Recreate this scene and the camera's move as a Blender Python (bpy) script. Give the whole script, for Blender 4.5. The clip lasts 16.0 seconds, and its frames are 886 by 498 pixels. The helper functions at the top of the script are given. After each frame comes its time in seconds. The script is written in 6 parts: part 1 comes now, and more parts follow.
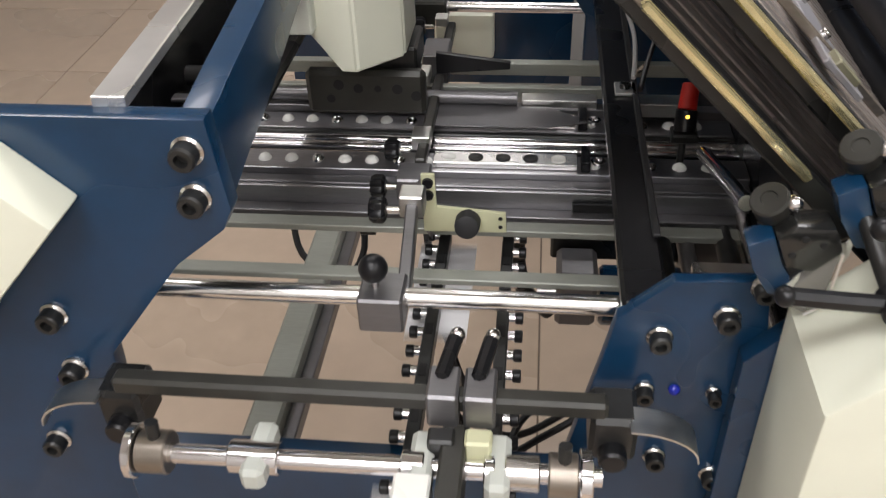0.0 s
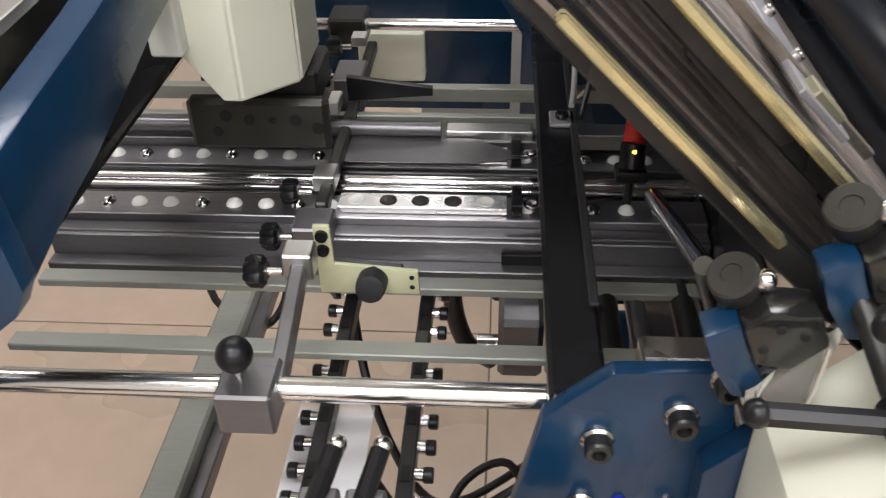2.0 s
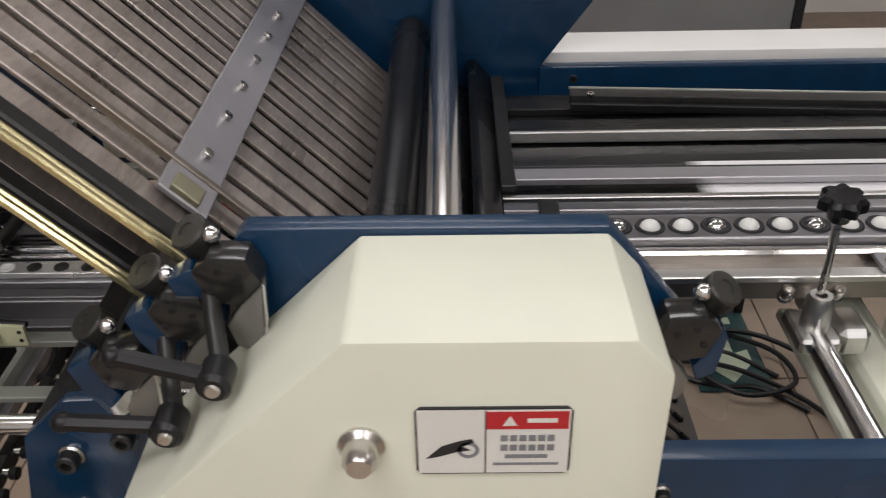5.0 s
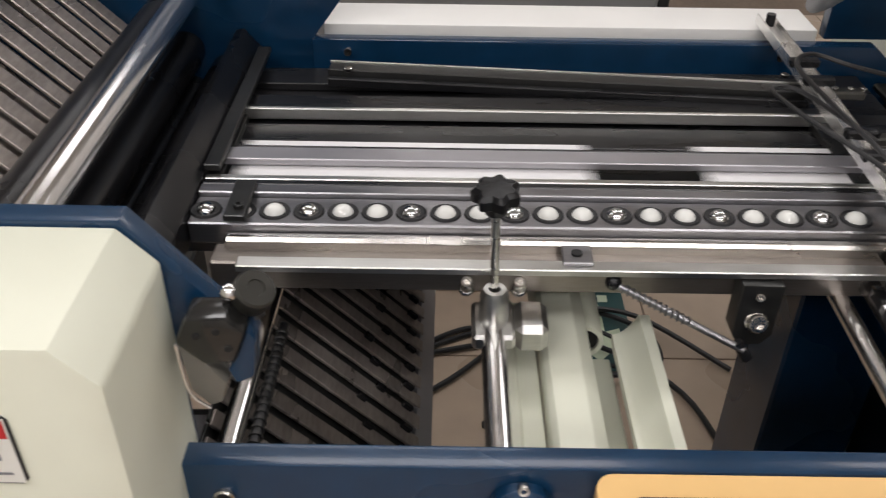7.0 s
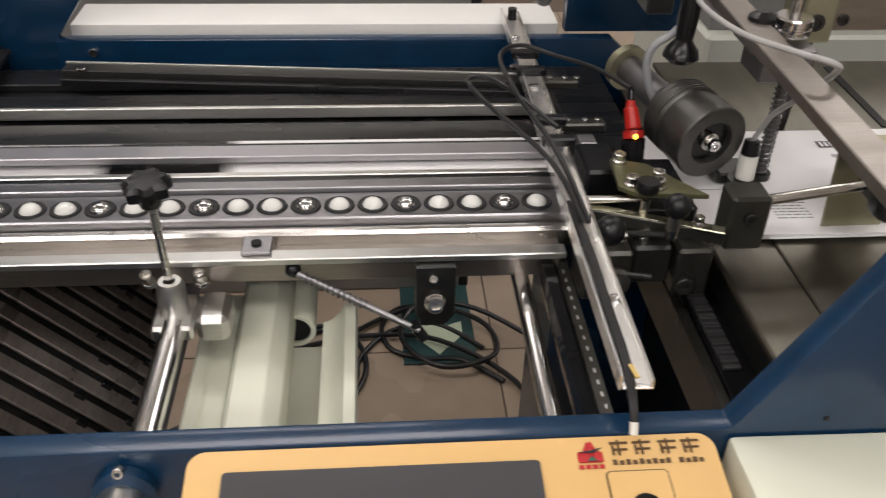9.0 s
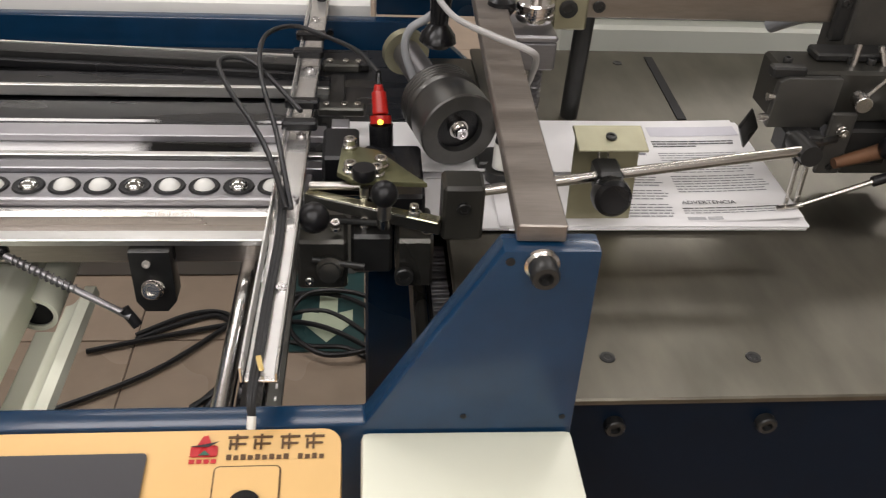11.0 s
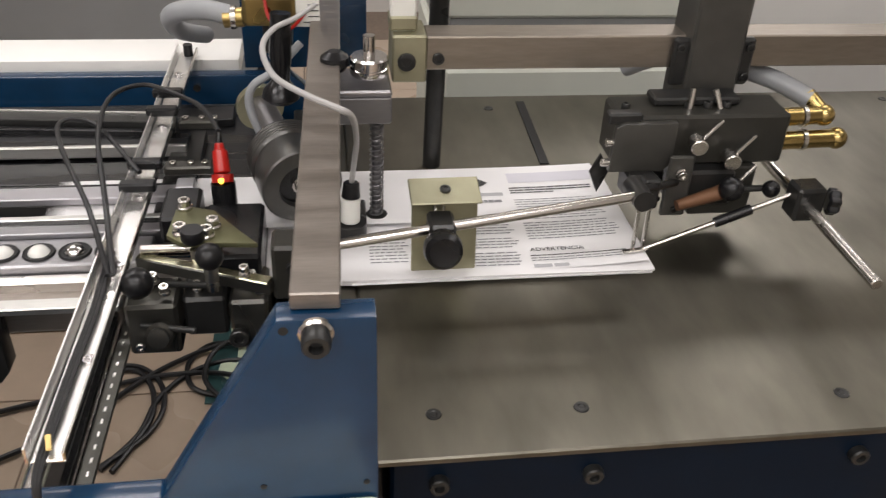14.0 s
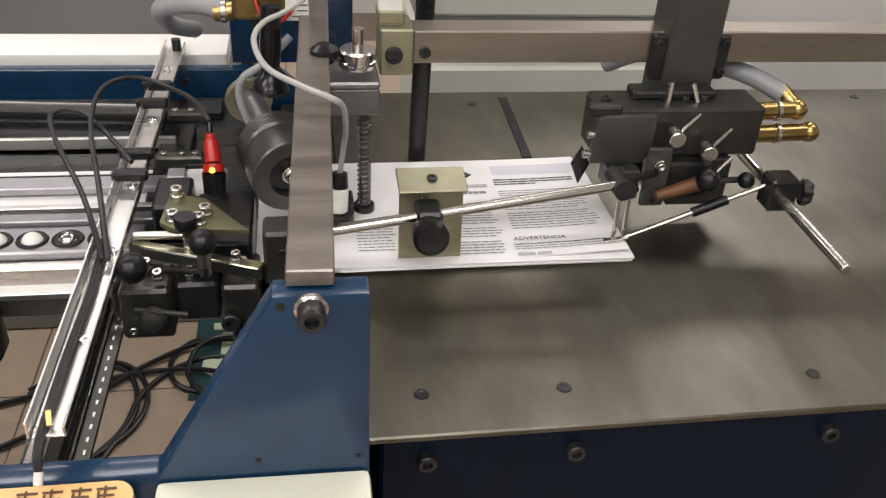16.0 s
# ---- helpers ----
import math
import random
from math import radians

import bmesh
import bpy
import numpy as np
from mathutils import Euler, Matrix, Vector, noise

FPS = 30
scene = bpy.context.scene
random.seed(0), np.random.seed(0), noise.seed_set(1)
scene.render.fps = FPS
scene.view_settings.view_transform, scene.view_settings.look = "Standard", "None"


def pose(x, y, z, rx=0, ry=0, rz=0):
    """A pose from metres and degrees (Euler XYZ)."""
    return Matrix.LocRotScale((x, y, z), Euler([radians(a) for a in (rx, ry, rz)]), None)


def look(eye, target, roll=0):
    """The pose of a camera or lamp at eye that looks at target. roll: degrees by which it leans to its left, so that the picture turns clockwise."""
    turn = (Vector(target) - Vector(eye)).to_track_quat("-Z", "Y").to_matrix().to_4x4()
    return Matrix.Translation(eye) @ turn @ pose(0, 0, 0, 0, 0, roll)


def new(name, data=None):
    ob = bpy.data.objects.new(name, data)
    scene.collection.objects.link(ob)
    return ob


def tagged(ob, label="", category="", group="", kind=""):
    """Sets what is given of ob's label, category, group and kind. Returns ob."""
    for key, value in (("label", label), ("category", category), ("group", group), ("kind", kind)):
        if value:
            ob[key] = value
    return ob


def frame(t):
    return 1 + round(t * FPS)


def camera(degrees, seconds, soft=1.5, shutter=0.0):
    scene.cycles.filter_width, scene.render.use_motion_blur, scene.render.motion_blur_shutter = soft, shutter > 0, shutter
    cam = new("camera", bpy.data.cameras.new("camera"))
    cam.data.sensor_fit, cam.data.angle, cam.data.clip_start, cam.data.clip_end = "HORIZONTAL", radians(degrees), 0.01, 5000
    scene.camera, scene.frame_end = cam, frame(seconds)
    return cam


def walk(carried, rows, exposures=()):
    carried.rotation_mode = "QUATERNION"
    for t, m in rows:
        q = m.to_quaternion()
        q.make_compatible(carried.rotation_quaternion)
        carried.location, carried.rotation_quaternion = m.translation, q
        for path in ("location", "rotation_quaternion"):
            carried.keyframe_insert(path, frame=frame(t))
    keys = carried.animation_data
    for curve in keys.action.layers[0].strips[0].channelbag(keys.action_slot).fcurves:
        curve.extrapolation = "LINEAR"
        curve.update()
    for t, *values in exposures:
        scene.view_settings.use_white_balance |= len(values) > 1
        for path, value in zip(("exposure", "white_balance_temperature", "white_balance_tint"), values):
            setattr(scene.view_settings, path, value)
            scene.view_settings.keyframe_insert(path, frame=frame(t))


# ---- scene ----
cam = camera(53.4, 16.0, 1.2, 0.35)
PATH = [
    (0, (-0.612, -0.006, 1.408), (-0.811, 1.572, 0.196), -2.3),
    (0.5, (-0.623, 0.09, 1.379), (-0.811, 1.68, 0.179), -2.6),
    (1, (-0.619, 0.148, 1.356), (-0.769, 1.75, 0.169), -2.3),
    (1.5, (-0.612, 0.159, 1.34), (-0.735, 1.765, 0.155), -2.1),
    (2, (-0.574, 0.139, 1.347), (-0.697, 1.748, 0.166), -1.3),
    (2.5, (-0.513, 0.132, 1.353), (-0.654, 1.752, 0.188), -1.3),
    (3, (-0.437, 0.098, 1.385), (-0.577, 1.722, 0.227), -1.8),
    (3.5, (-0.358, 0.053, 1.407), (-0.492, 1.698, 0.277), -2.0),
    (4, (-0.304, 0.023, 1.431), (-0.405, 1.69, 0.33), -2.1),
    (4.5, (-0.261, 0.017, 1.435), (-0.314, 1.698, 0.352), -2.0),
    (6.8, (0.038, 0.07, 1.427), (0.034, 1.71, 0.283), 0.6),
    (7, (0.072, 0.065, 1.431), (0.07, 1.699, 0.278), 0.8),
    (7.5, (0.155, 0.036, 1.434), (0.166, 1.676, 0.29), 1.2),
    (8, (0.227, 0.008, 1.435), (0.261, 1.655, 0.301), 1.1),
    (8.5, (0.262, 0.028, 1.438), (0.358, 1.675, 0.307), 1.0),
    (9, (0.299, 0.034, 1.436), (0.453, 1.667, 0.291), 1.8),
    (9.5, (0.389, 0.025, 1.438), (0.559, 1.646, 0.278), 3.9),
    (10, (0.448, 0.025, 1.434), (0.604, 1.641, 0.266), 3.8),
    (10.2, (0.471, 0.023, 1.433), (0.631, 1.643, 0.271), 3.7),
    (12.3, (0.597, 0.061, 1.424), (0.775, 1.669, 0.249), 3.3),
    (12.5, (0.597, 0.056, 1.423), (0.773, 1.664, 0.247), 3.1),
    (13, (0.595, 0.044, 1.425), (0.774, 1.658, 0.258), 2.8),
    (13.5, (0.625, 0.036, 1.438), (0.839, 1.667, 0.301), 2.6),
    (14, (0.66, 0.04, 1.448), (0.918, 1.691, 0.35), 2.8),
    (14.5, (0.682, 0.047, 1.447), (0.983, 1.705, 0.371), 3.4),
    (15, (0.681, 0.045, 1.449), (0.988, 1.704, 0.376), 3.5),
    (15.5, (0.672, 0.031, 1.449), (0.977, 1.684, 0.365), 3.4),
    (16, (0.65, 0.014, 1.448), (0.954, 1.663, 0.358), 3.7),
]
EXPOSURE = [(0, -0.2, 6250, 9), (1.5, 0.08, 6200, 9), (2.5, -0.04, 6150, 10), (3.0, -0.24, 6100, 10), (3.5, -0.92, 6250, 11), (4.0, -1.08, 6300, 11), (4.5, -1.06, 6300, 11), (7.0, -0.8, 6350, 10), (7.5, -0.76, 6350, 10), (8.0, -0.82, 6500, 10), (8.5, -0.82, 6550, 10), (9.0, -0.76, 6550, 10), (10.0, -0.66, 6550, 10), (12.5, -0.56, 6350, 10), (14.5, -0.40, 6500, 10), (16.0, -0.38, 6500, 10)]
walk(cam, [(t, look(e, g, r)) for t, e, g, r in PATH], EXPOSURE)

# ---------------------------------------------------------------- light
world = bpy.data.worlds.new("room_air")
world.use_nodes = True
world.node_tree.nodes["Background"].inputs[0].default_value = (0.75, 0.72, 0.68, 1)
world.node_tree.nodes["Background"].inputs[1].default_value = 0.045
scene.world = world


def area_lamp(x, y, z, sx, sy, watts, colour):
    lamp = bpy.data.lights.new("unseen_room_light", "AREA")
    lamp.shape, lamp.size, lamp.size_y, lamp.energy, lamp.color = "RECTANGLE", sx, sy, watts, colour
    ob = new("unseen_room_light", lamp)
    ob.matrix_world = pose(x, y, z)
    return ob


# lamps at y -1.7, y 3.2 and x 2.5 are added fill
LAMPS = [(-0.9, -0.35, 27), (0.75, -0.35, 18), (-0.9, -1.7, 34), (0.9, -1.7, 33), (-0.2, 1.6, 19), (1.6, 1.7, 14), (-2.0, 1.6, 18), (-0.4, 3.2, 12), (2.4, 3.2, 30), (2.5, 0.7, 10)]
for lx, ly, lw in LAMPS:
    area_lamp(lx, ly, 2.83, 1.2, 0.45, lw, (1.0, 0.958, 0.955))

# ---------------------------------------------------------------- materials


def material(name, colour, rough=0.5, metal=0.0, vary=0.12, scale=40.0, bump=0.0, bump_scale=200.0, stretch=(1, 1, 1), stain=0.0, coat=0.0, emit=0.0, rough_vary=0.08, spec=0.5):
    m = bpy.data.materials.new(name)
    m.use_nodes = True
    nt = m.node_tree
    b = nt.nodes["Principled BSDF"]
    b.inputs["Roughness"].default_value = rough
    b.inputs["Metallic"].default_value = metal
    b.inputs["Coat Weight"].default_value = coat
    b.inputs["Specular IOR Level"].default_value = spec
    co = nt.nodes.new("ShaderNodeTexCoord")
    mp = nt.nodes.new("ShaderNodeMapping")
    mp.inputs["Scale"].default_value = stretch
    nt.links.new(co.outputs["Object"], mp.inputs["Vector"])
    fine = nt.nodes.new("ShaderNodeTexNoise")
    fine.inputs["Scale"].default_value, fine.inputs["Detail"].default_value = scale, 4
    broad = nt.nodes.new("ShaderNodeTexNoise")
    broad.inputs["Scale"].default_value, broad.inputs["Detail"].default_value = scale / 9.0, 3
    nt.links.new(mp.outputs[0], fine.inputs["Vector"])
    nt.links.new(mp.outputs[0], broad.inputs["Vector"])
    mix = nt.nodes.new("ShaderNodeMath")
    mix.operation = "ADD"
    nt.links.new(fine.outputs["Fac"], mix.inputs[0])
    nt.links.new(broad.outputs["Fac"], mix.inputs[1])
    rng = nt.nodes.new("ShaderNodeMapRange")
    rng.inputs["From Min"].default_value, rng.inputs["From Max"].default_value = 0.7, 1.3
    rng.inputs["To Min"].default_value, rng.inputs["To Max"].default_value = 1 - vary, 1 + vary
    nt.links.new(mix.outputs[0], rng.inputs["Value"])
    mul = nt.nodes.new("ShaderNodeVectorMath")
    mul.operation = "SCALE"
    mul.inputs[0].default_value = colour
    nt.links.new(rng.outputs[0], mul.inputs["Scale"])
    nt.links.new(mul.outputs[0], b.inputs["Base Color"])
    rr = nt.nodes.new("ShaderNodeMapRange")
    rr.inputs["From Min"].default_value, rr.inputs["From Max"].default_value = 0.3, 0.7
    rr.inputs["To Min"].default_value, rr.inputs["To Max"].default_value = max(0.02, rough - rough_vary), min(1, rough + rough_vary)
    nt.links.new(broad.outputs["Fac"], rr.inputs["Value"])
    nt.links.new(rr.outputs[0], b.inputs["Roughness"])
    if bump:
        bn = nt.nodes.new("ShaderNodeTexNoise")
        bn.inputs["Scale"].default_value = bump_scale
        nt.links.new(mp.outputs[0], bn.inputs["Vector"])
        bp = nt.nodes.new("ShaderNodeBump")
        bp.inputs["Strength"].default_value, bp.inputs["Distance"].default_value = bump, 0.001
        nt.links.new(bn.outputs["Fac"], bp.inputs["Height"])
        nt.links.new(bp.outputs[0], b.inputs["Normal"])
    if emit:
        b.inputs["Emission Color"].default_value = (*colour, 1)
        b.inputs["Emission Strength"].default_value = emit
    return m


BLUE = material("blue_enamel", (0.0044, 0.031, 0.077), 0.27, vary=0.18, scale=30, bump=0.05, bump_scale=350, coat=0.2)
NAVY = material("dark_navy_paint", (0.0016, 0.0068, 0.0165), 0.5, vary=0.15, scale=30, bump=0.04, spec=0.12)
CREAM = material("cream_enamel", (0.76, 0.77, 0.635), 0.38, vary=0.03, scale=18, bump=0.04, bump_scale=400)
WHITE = material("white_enamel", (0.80, 0.79, 0.76), 0.4, vary=0.03, scale=15, bump=0.03, bump_scale=300)
TABLE = material("ground_steel_plate", (0.150, 0.140, 0.114), 0.40, 1.0, vary=0.24, scale=20, bump=0.010, bump_scale=70, stretch=(1.6, 0.6, 1), rough_vary=0.08)
DRUM = material("turned_dark_steel", (0.105, 0.103, 0.098), 0.34, 0.7, vary=0.14, scale=60, bump=0.03)
PLATE_GREY = material("grey_plate_paint", (0.062, 0.060, 0.054), 0.36, 0.3, vary=0.16, scale=50, bump=0.04)
HEAD = material("glossy_black_casting", (0.020, 0.020, 0.019), 0.20, 0.2, vary=0.2, scale=60, bump=0.05, coat=0.3)
# strong bump imitates crumpled reflections on a plain black plastic bar
GLOSS_BUMP = material("bumpy_gloss_black", (0.010, 0.010, 0.011), 0.07, vary=0.2, scale=60, bump=0.9, bump_scale=55, coat=1.0, rough_vary=0.03)
COPPER = material("dull_copper_brown", (0.17, 0.085, 0.045), 0.42, 0.4, vary=0.15, scale=60)
NYLON = material("pale_nylon", (0.50, 0.52, 0.47), 0.45, vary=0.06, scale=40)
DARK_STEEL = material("oiled_dark_steel", (0.085, 0.083, 0.074), 0.32, 0.75, vary=0.2, scale=60, bump=0.04)
OLIVE_STEEL = material("brushed_olive_steel", (0.40, 0.385, 0.28), 0.26, 0.95, vary=0.12, scale=60, stretch=(1, 6, 1))
STEEL = material("bright_steel", (0.62, 0.60, 0.57), 0.24, 1.0, vary=0.06, scale=60, stretch=(1, 1, 6), bump=0.03)
CHROME = material("chrome", (0.78, 0.77, 0.78), 0.14, 1.0, vary=0.03, scale=20, rough_vary=0.04)
ALU = material("brushed_aluminium", (0.62, 0.615, 0.59), 0.36, 1.0, vary=0.06, scale=70, stretch=(1, 8, 8), bump=0.04)
ALU_MID = material("dull_aluminium", (0.31, 0.305, 0.315), 0.36, 0.95, vary=0.10, scale=60, stretch=(1, 8, 8), bump=0.03)
SATIN = material("satin_flat_steel", (0.30, 0.268, 0.240), 0.38, 0.9, vary=0.10, scale=60, stretch=(1, 8, 8), bump=0.03)
ALU_GREY = material("grey_anodised_aluminium", (0.19, 0.185, 0.19), 0.36, 0.75, vary=0.08, scale=60, stretch=(1, 8, 8))
GUNMETAL = material("blackened_steel", (0.034, 0.034, 0.033), 0.32, 0.5, vary=0.2, scale=70, bump=0.05)
IRON = material("dark_grey_paint", (0.036, 0.035, 0.030), 0.34, 0.2, vary=0.18, scale=50, bump=0.05, spec=0.4)
BLACK = material("black_plastic", (0.008, 0.008, 0.009), 0.28, vary=0.2, scale=60, bump=0.03, spec=0.38)
RUBBER = material("black_rubber", (0.016, 0.016, 0.017), 0.6, vary=0.25, scale=80, bump=0.08)
BELT = material("dark_belt", (0.010, 0.010, 0.011), 0.30, vary=0.2, scale=60, stretch=(1, 6, 1))
STRIP = material("grey_green_strip", (0.30, 0.31, 0.27), 0.42, 0.25, vary=0.07, scale=40, stretch=(1, 6, 6))
GOLD = material("gold_panel_sheet", (0.78, 0.50, 0.20), 0.38, vary=0.03, scale=30, coat=0.15)
BRASS = material("brass", (0.46, 0.34, 0.135), 0.28, 1.0, vary=0.12, scale=50)
ZINC = material("yellow_zinc_plate", (0.34, 0.325, 0.225), 0.40, 0.8, vary=0.14, scale=35, bump=0.03)
PALE_YELLOW = material("pale_yellow_bracket", (0.62, 0.62, 0.40), 0.42, 0.1, vary=0.05, scale=40)
RED = material("red_plastic", (0.42, 0.014, 0.009), 0.3, vary=0.1, scale=50)
REDINK = material("red_ink", (0.50, 0.02, 0.025), 0.45, vary=0.05)
INK = material("black_ink", (0.02, 0.02, 0.022), 0.5, vary=0.05)
GREYINK = material("grey_ink", (0.22, 0.22, 0.23), 0.6, vary=0.1)
PALE_INK = material("pale_lilac_print", (0.62, 0.61, 0.66), 0.6, vary=0.04)
MID_INK = material("mid_grey_print", (0.42, 0.42, 0.43), 0.6, vary=0.06)
BROWNINK = material("brown_ink", (0.10, 0.05, 0.018), 0.5, vary=0.05)
GREENINK = material("green_ink", (0.03, 0.12, 0.08), 0.5, vary=0.05)
PAPER = material("white_paper", (0.80, 0.79, 0.79), 0.7, vary=0.02, scale=30)
LABEL = material("white_label_film", (0.78, 0.775, 0.72), 0.35, vary=0.02)
DULL_ZINC = material("olive_zinc_plate", (0.155, 0.155, 0.085), 0.36, 0.7, vary=0.18, scale=60, bump=0.04)
RAIL_ZINC = material("polished_yellow_zinc", (0.84, 0.76, 0.44), 0.22, 0.88, vary=0.12, scale=40, stretch=(1, 6, 1))
SMOKE = material("smoky_grey_plastic", (0.150, 0.145, 0.128), 0.18, vary=0.1, scale=40, coat=0.3)
SCREEN = material("screen_glass", (0.07, 0.07, 0.075), 0.18, vary=0.04, scale=10)
LCD = material("lit_screen", (0.16, 0.17, 0.50), 0.2, vary=0.02, emit=0.12)
LED = material("amber_lamp", (1.0, 0.55, 0.05), 0.3, vary=0.0, emit=6.0)
TUBE_LIT = material("lit_tube", (1.0, 0.95, 0.88), 0.4, vary=0.0, emit=4.0)
HOSE = material("grey_hose", (0.30, 0.31, 0.32), 0.4, vary=0.06, scale=40)
CABLE = material("black_cable", (0.012, 0.012, 0.013), 0.42, vary=0.15, scale=40)
GREY_CABLE = material("grey_cable", (0.42, 0.41, 0.40), 0.45, vary=0.04, scale=40)
MARBLE_W = material("white_glass_ball", (0.78, 0.78, 0.74), 0.12, vary=0.02)
MARBLE_S = material("steel_ball", (0.5, 0.5, 0.5), 0.06, 1.0, vary=0.02)
DEEP = material("dark_hole", (0.006, 0.006, 0.006), 0.7, vary=0.1)
WALL = material("pale_wall_paint", (0.66, 0.64, 0.61), 0.8, vary=0.04, scale=6, bump=0.05)
CEIL = material("ceiling_paint", (0.72, 0.71, 0.68), 0.85, vary=0.03, scale=6)
GROUT = material("tile_grout", (0.20, 0.155, 0.12), 0.9, vary=0.15, scale=60)
GREEN_SIGN = material("dark_green_sign", (0.035, 0.085, 0.085), 0.35, vary=0.1)
SIGN_ARROW = material("pale_green_arrow", (0.62, 0.70, 0.52), 0.4, vary=0.05)
GREY_CAB = material("pale_grey_sheet", (0.70, 0.72, 0.64), 0.45, vary=0.04, scale=12)
GREY_PANEL = material("grey_screen_panel", (0.28, 0.28, 0.275), 0.5, vary=0.05, scale=12)
BROWN_STEEL = material("rolled_steel_bar", (0.30, 0.265, 0.225), 0.36, 0.9, vary=0.12, scale=40, stretch=(1, 6, 6))
LILAC = material("satin_steel_strip", (0.42, 0.41, 0.43), 0.4, 0.7, vary=0.05, scale=50)
POLISHED = material("polished_rod_steel", (0.86, 0.85, 0.84), 0.18, 1.0, vary=0.02, scale=30, stretch=(1, 0.15, 1), rough_vary=0.02)
BRIGHT = material("bright_zinc_sheet", (0.84, 0.83, 0.81), 0.24, 0.85, vary=0.05, scale=40, bump=0.02)
SLAT = material("satin_slat_steel", (0.37, 0.325, 0.29), 0.32, 0.6, vary=0.22, scale=60, stretch=(4, 1, 4))


def tile_material():
    m = material("beige_floor_tile", (0.47, 0.37, 0.28), 0.30, vary=0.07, scale=14, coat=0.1, bump=0.02)
    nt = m.node_tree
    info = nt.nodes.new("ShaderNodeObjectInfo")
    rng = nt.nodes.new("ShaderNodeMapRange")
    rng.inputs["To Min"].default_value, rng.inputs["To Max"].default_value = 0.92, 1.05
    nt.links.new(info.outputs["Random"], rng.inputs["Value"])
    b = nt.nodes["Principled BSDF"]
    src = b.inputs["Base Color"].links[0].from_socket
    mul = nt.nodes.new("ShaderNodeVectorMath")
    mul.operation = "SCALE"
    nt.links.new(src, mul.inputs[0])
    nt.links.new(rng.outputs[0], mul.inputs["Scale"])
    nt.links.new(mul.outputs[0], b.inputs["Base Color"])
    return m


TILE = tile_material()

# ---------------------------------------------------------------- mesh helpers


def thing(name, at, label, category, group="", kind=""):
    ob = new(name)
    ob.empty_display_size = 0.02
    ob.location = at
    return tagged(ob, label, category, group, kind)


def part(name, bm, mat, parent, label="", smooth=True):
    me = bpy.data.meshes.new(name)
    bmesh.ops.recalc_face_normals(bm, faces=bm.faces)
    bm.to_mesh(me)
    bm.free()
    me.materials.append(mat)
    if smooth:
        for p in me.polygons:
            p.use_smooth = True
        me.set_sharp_from_angle(angle=radians(32))
    ob = new(name, me)
    if parent is not None:
        ob.parent = parent
        if parent.type == "EMPTY":
            ob.matrix_parent_inverse = Matrix.Translation(parent.location).inverted()
    if label:
        tagged(ob, label)
    return ob


def box(x0, x1, y0, y1, z0, z1, bevel=0.0015, bm=None, seg=1):
    out = bm if bm is not None else bmesh.new()
    t = bmesh.new()
    bmesh.ops.create_cube(t, size=1)
    for v in t.verts:
        v.co = Vector(((x0 + x1) / 2 + v.co.x * (x1 - x0), (y0 + y1) / 2 + v.co.y * (y1 - y0), (z0 + z1) / 2 + v.co.z * (z1 - z0)))
    bv = min(bevel, 0.3 * min(abs(x1 - x0), abs(y1 - y0), abs(z1 - z0)))
    if bv > 1e-5:
        bmesh.ops.bevel(t, geom=t.edges[:], offset=bv, segments=seg, affect="EDGES", profile=0.6)
    join(out, t)
    return out


def join(out, t, m=None):
    idx = {}
    for v in t.verts:
        idx[v] = out.verts.new(m @ v.co if m is not None else v.co)
    for f in t.faces:
        out.faces.new([idx[v] for v in f.verts])
    t.free()


def slab(centre, size, m3, bevel=0.0015, bm=None):
    """A box of that size turned by the matrix m3 about its centre."""
    out = bm if bm is not None else bmesh.new()
    t = box(-size[0] / 2, size[0] / 2, -size[1] / 2, size[1] / 2, -size[2] / 2, size[2] / 2, bevel)
    join(out, t, Matrix.Translation(centre) @ m3.to_4x4())
    return out


def rod(p0, p1, r, seg=20, r1=None, bevel=0.0, bm=None):
    out = bm if bm is not None else bmesh.new()
    p0, p1 = Vector(p0), Vector(p1)
    r1 = r if r1 is None else r1
    q = (p1 - p0).to_track_quat("Z", "Y").to_matrix()
    n = (p1 - p0).length
    prof = [(0, 0), (r - bevel, 0), (r, bevel), (r1, n - bevel), (r1 - bevel, n), (0, n)] if bevel else [(0, 0), (r, 0), (r1, n), (0, n)]
    spin(prof, p0, q, seg, out)
    return out


def spin(prof, base, q, seg, out):
    """Turns a profile of (radius, height) about the axis q's z from base."""
    rings = []
    for rad, h in prof:
        if rad < 1e-6:
            rings.append([out.verts.new(base + q @ Vector((0, 0, h)))])
        else:
            rings.append([out.verts.new(base + q @ Vector((rad * math.cos(2 * math.pi * i / seg), rad * math.sin(2 * math.pi * i / seg), h))) for i in range(seg)])
    for a, b in zip(rings, rings[1:]):
        for i in range(seg):
            j = (i + 1) % seg
            if len(a) == 1 and len(b) == 1:
                continue
            if len(a) == 1:
                out.faces.new((a[0], b[j], b[i]))
            elif len(b) == 1:
                out.faces.new((a[i], a[j], b[0]))
            else:
                out.faces.new((a[i], a[j], b[j], b[i]))


def turned(prof, base, direction, seg=24, bm=None):
    out = bm if bm is not None else bmesh.new()
    spin(prof, Vector(base), Vector(direction).to_track_quat("Z", "Y").to_matrix(), seg, out)
    return out


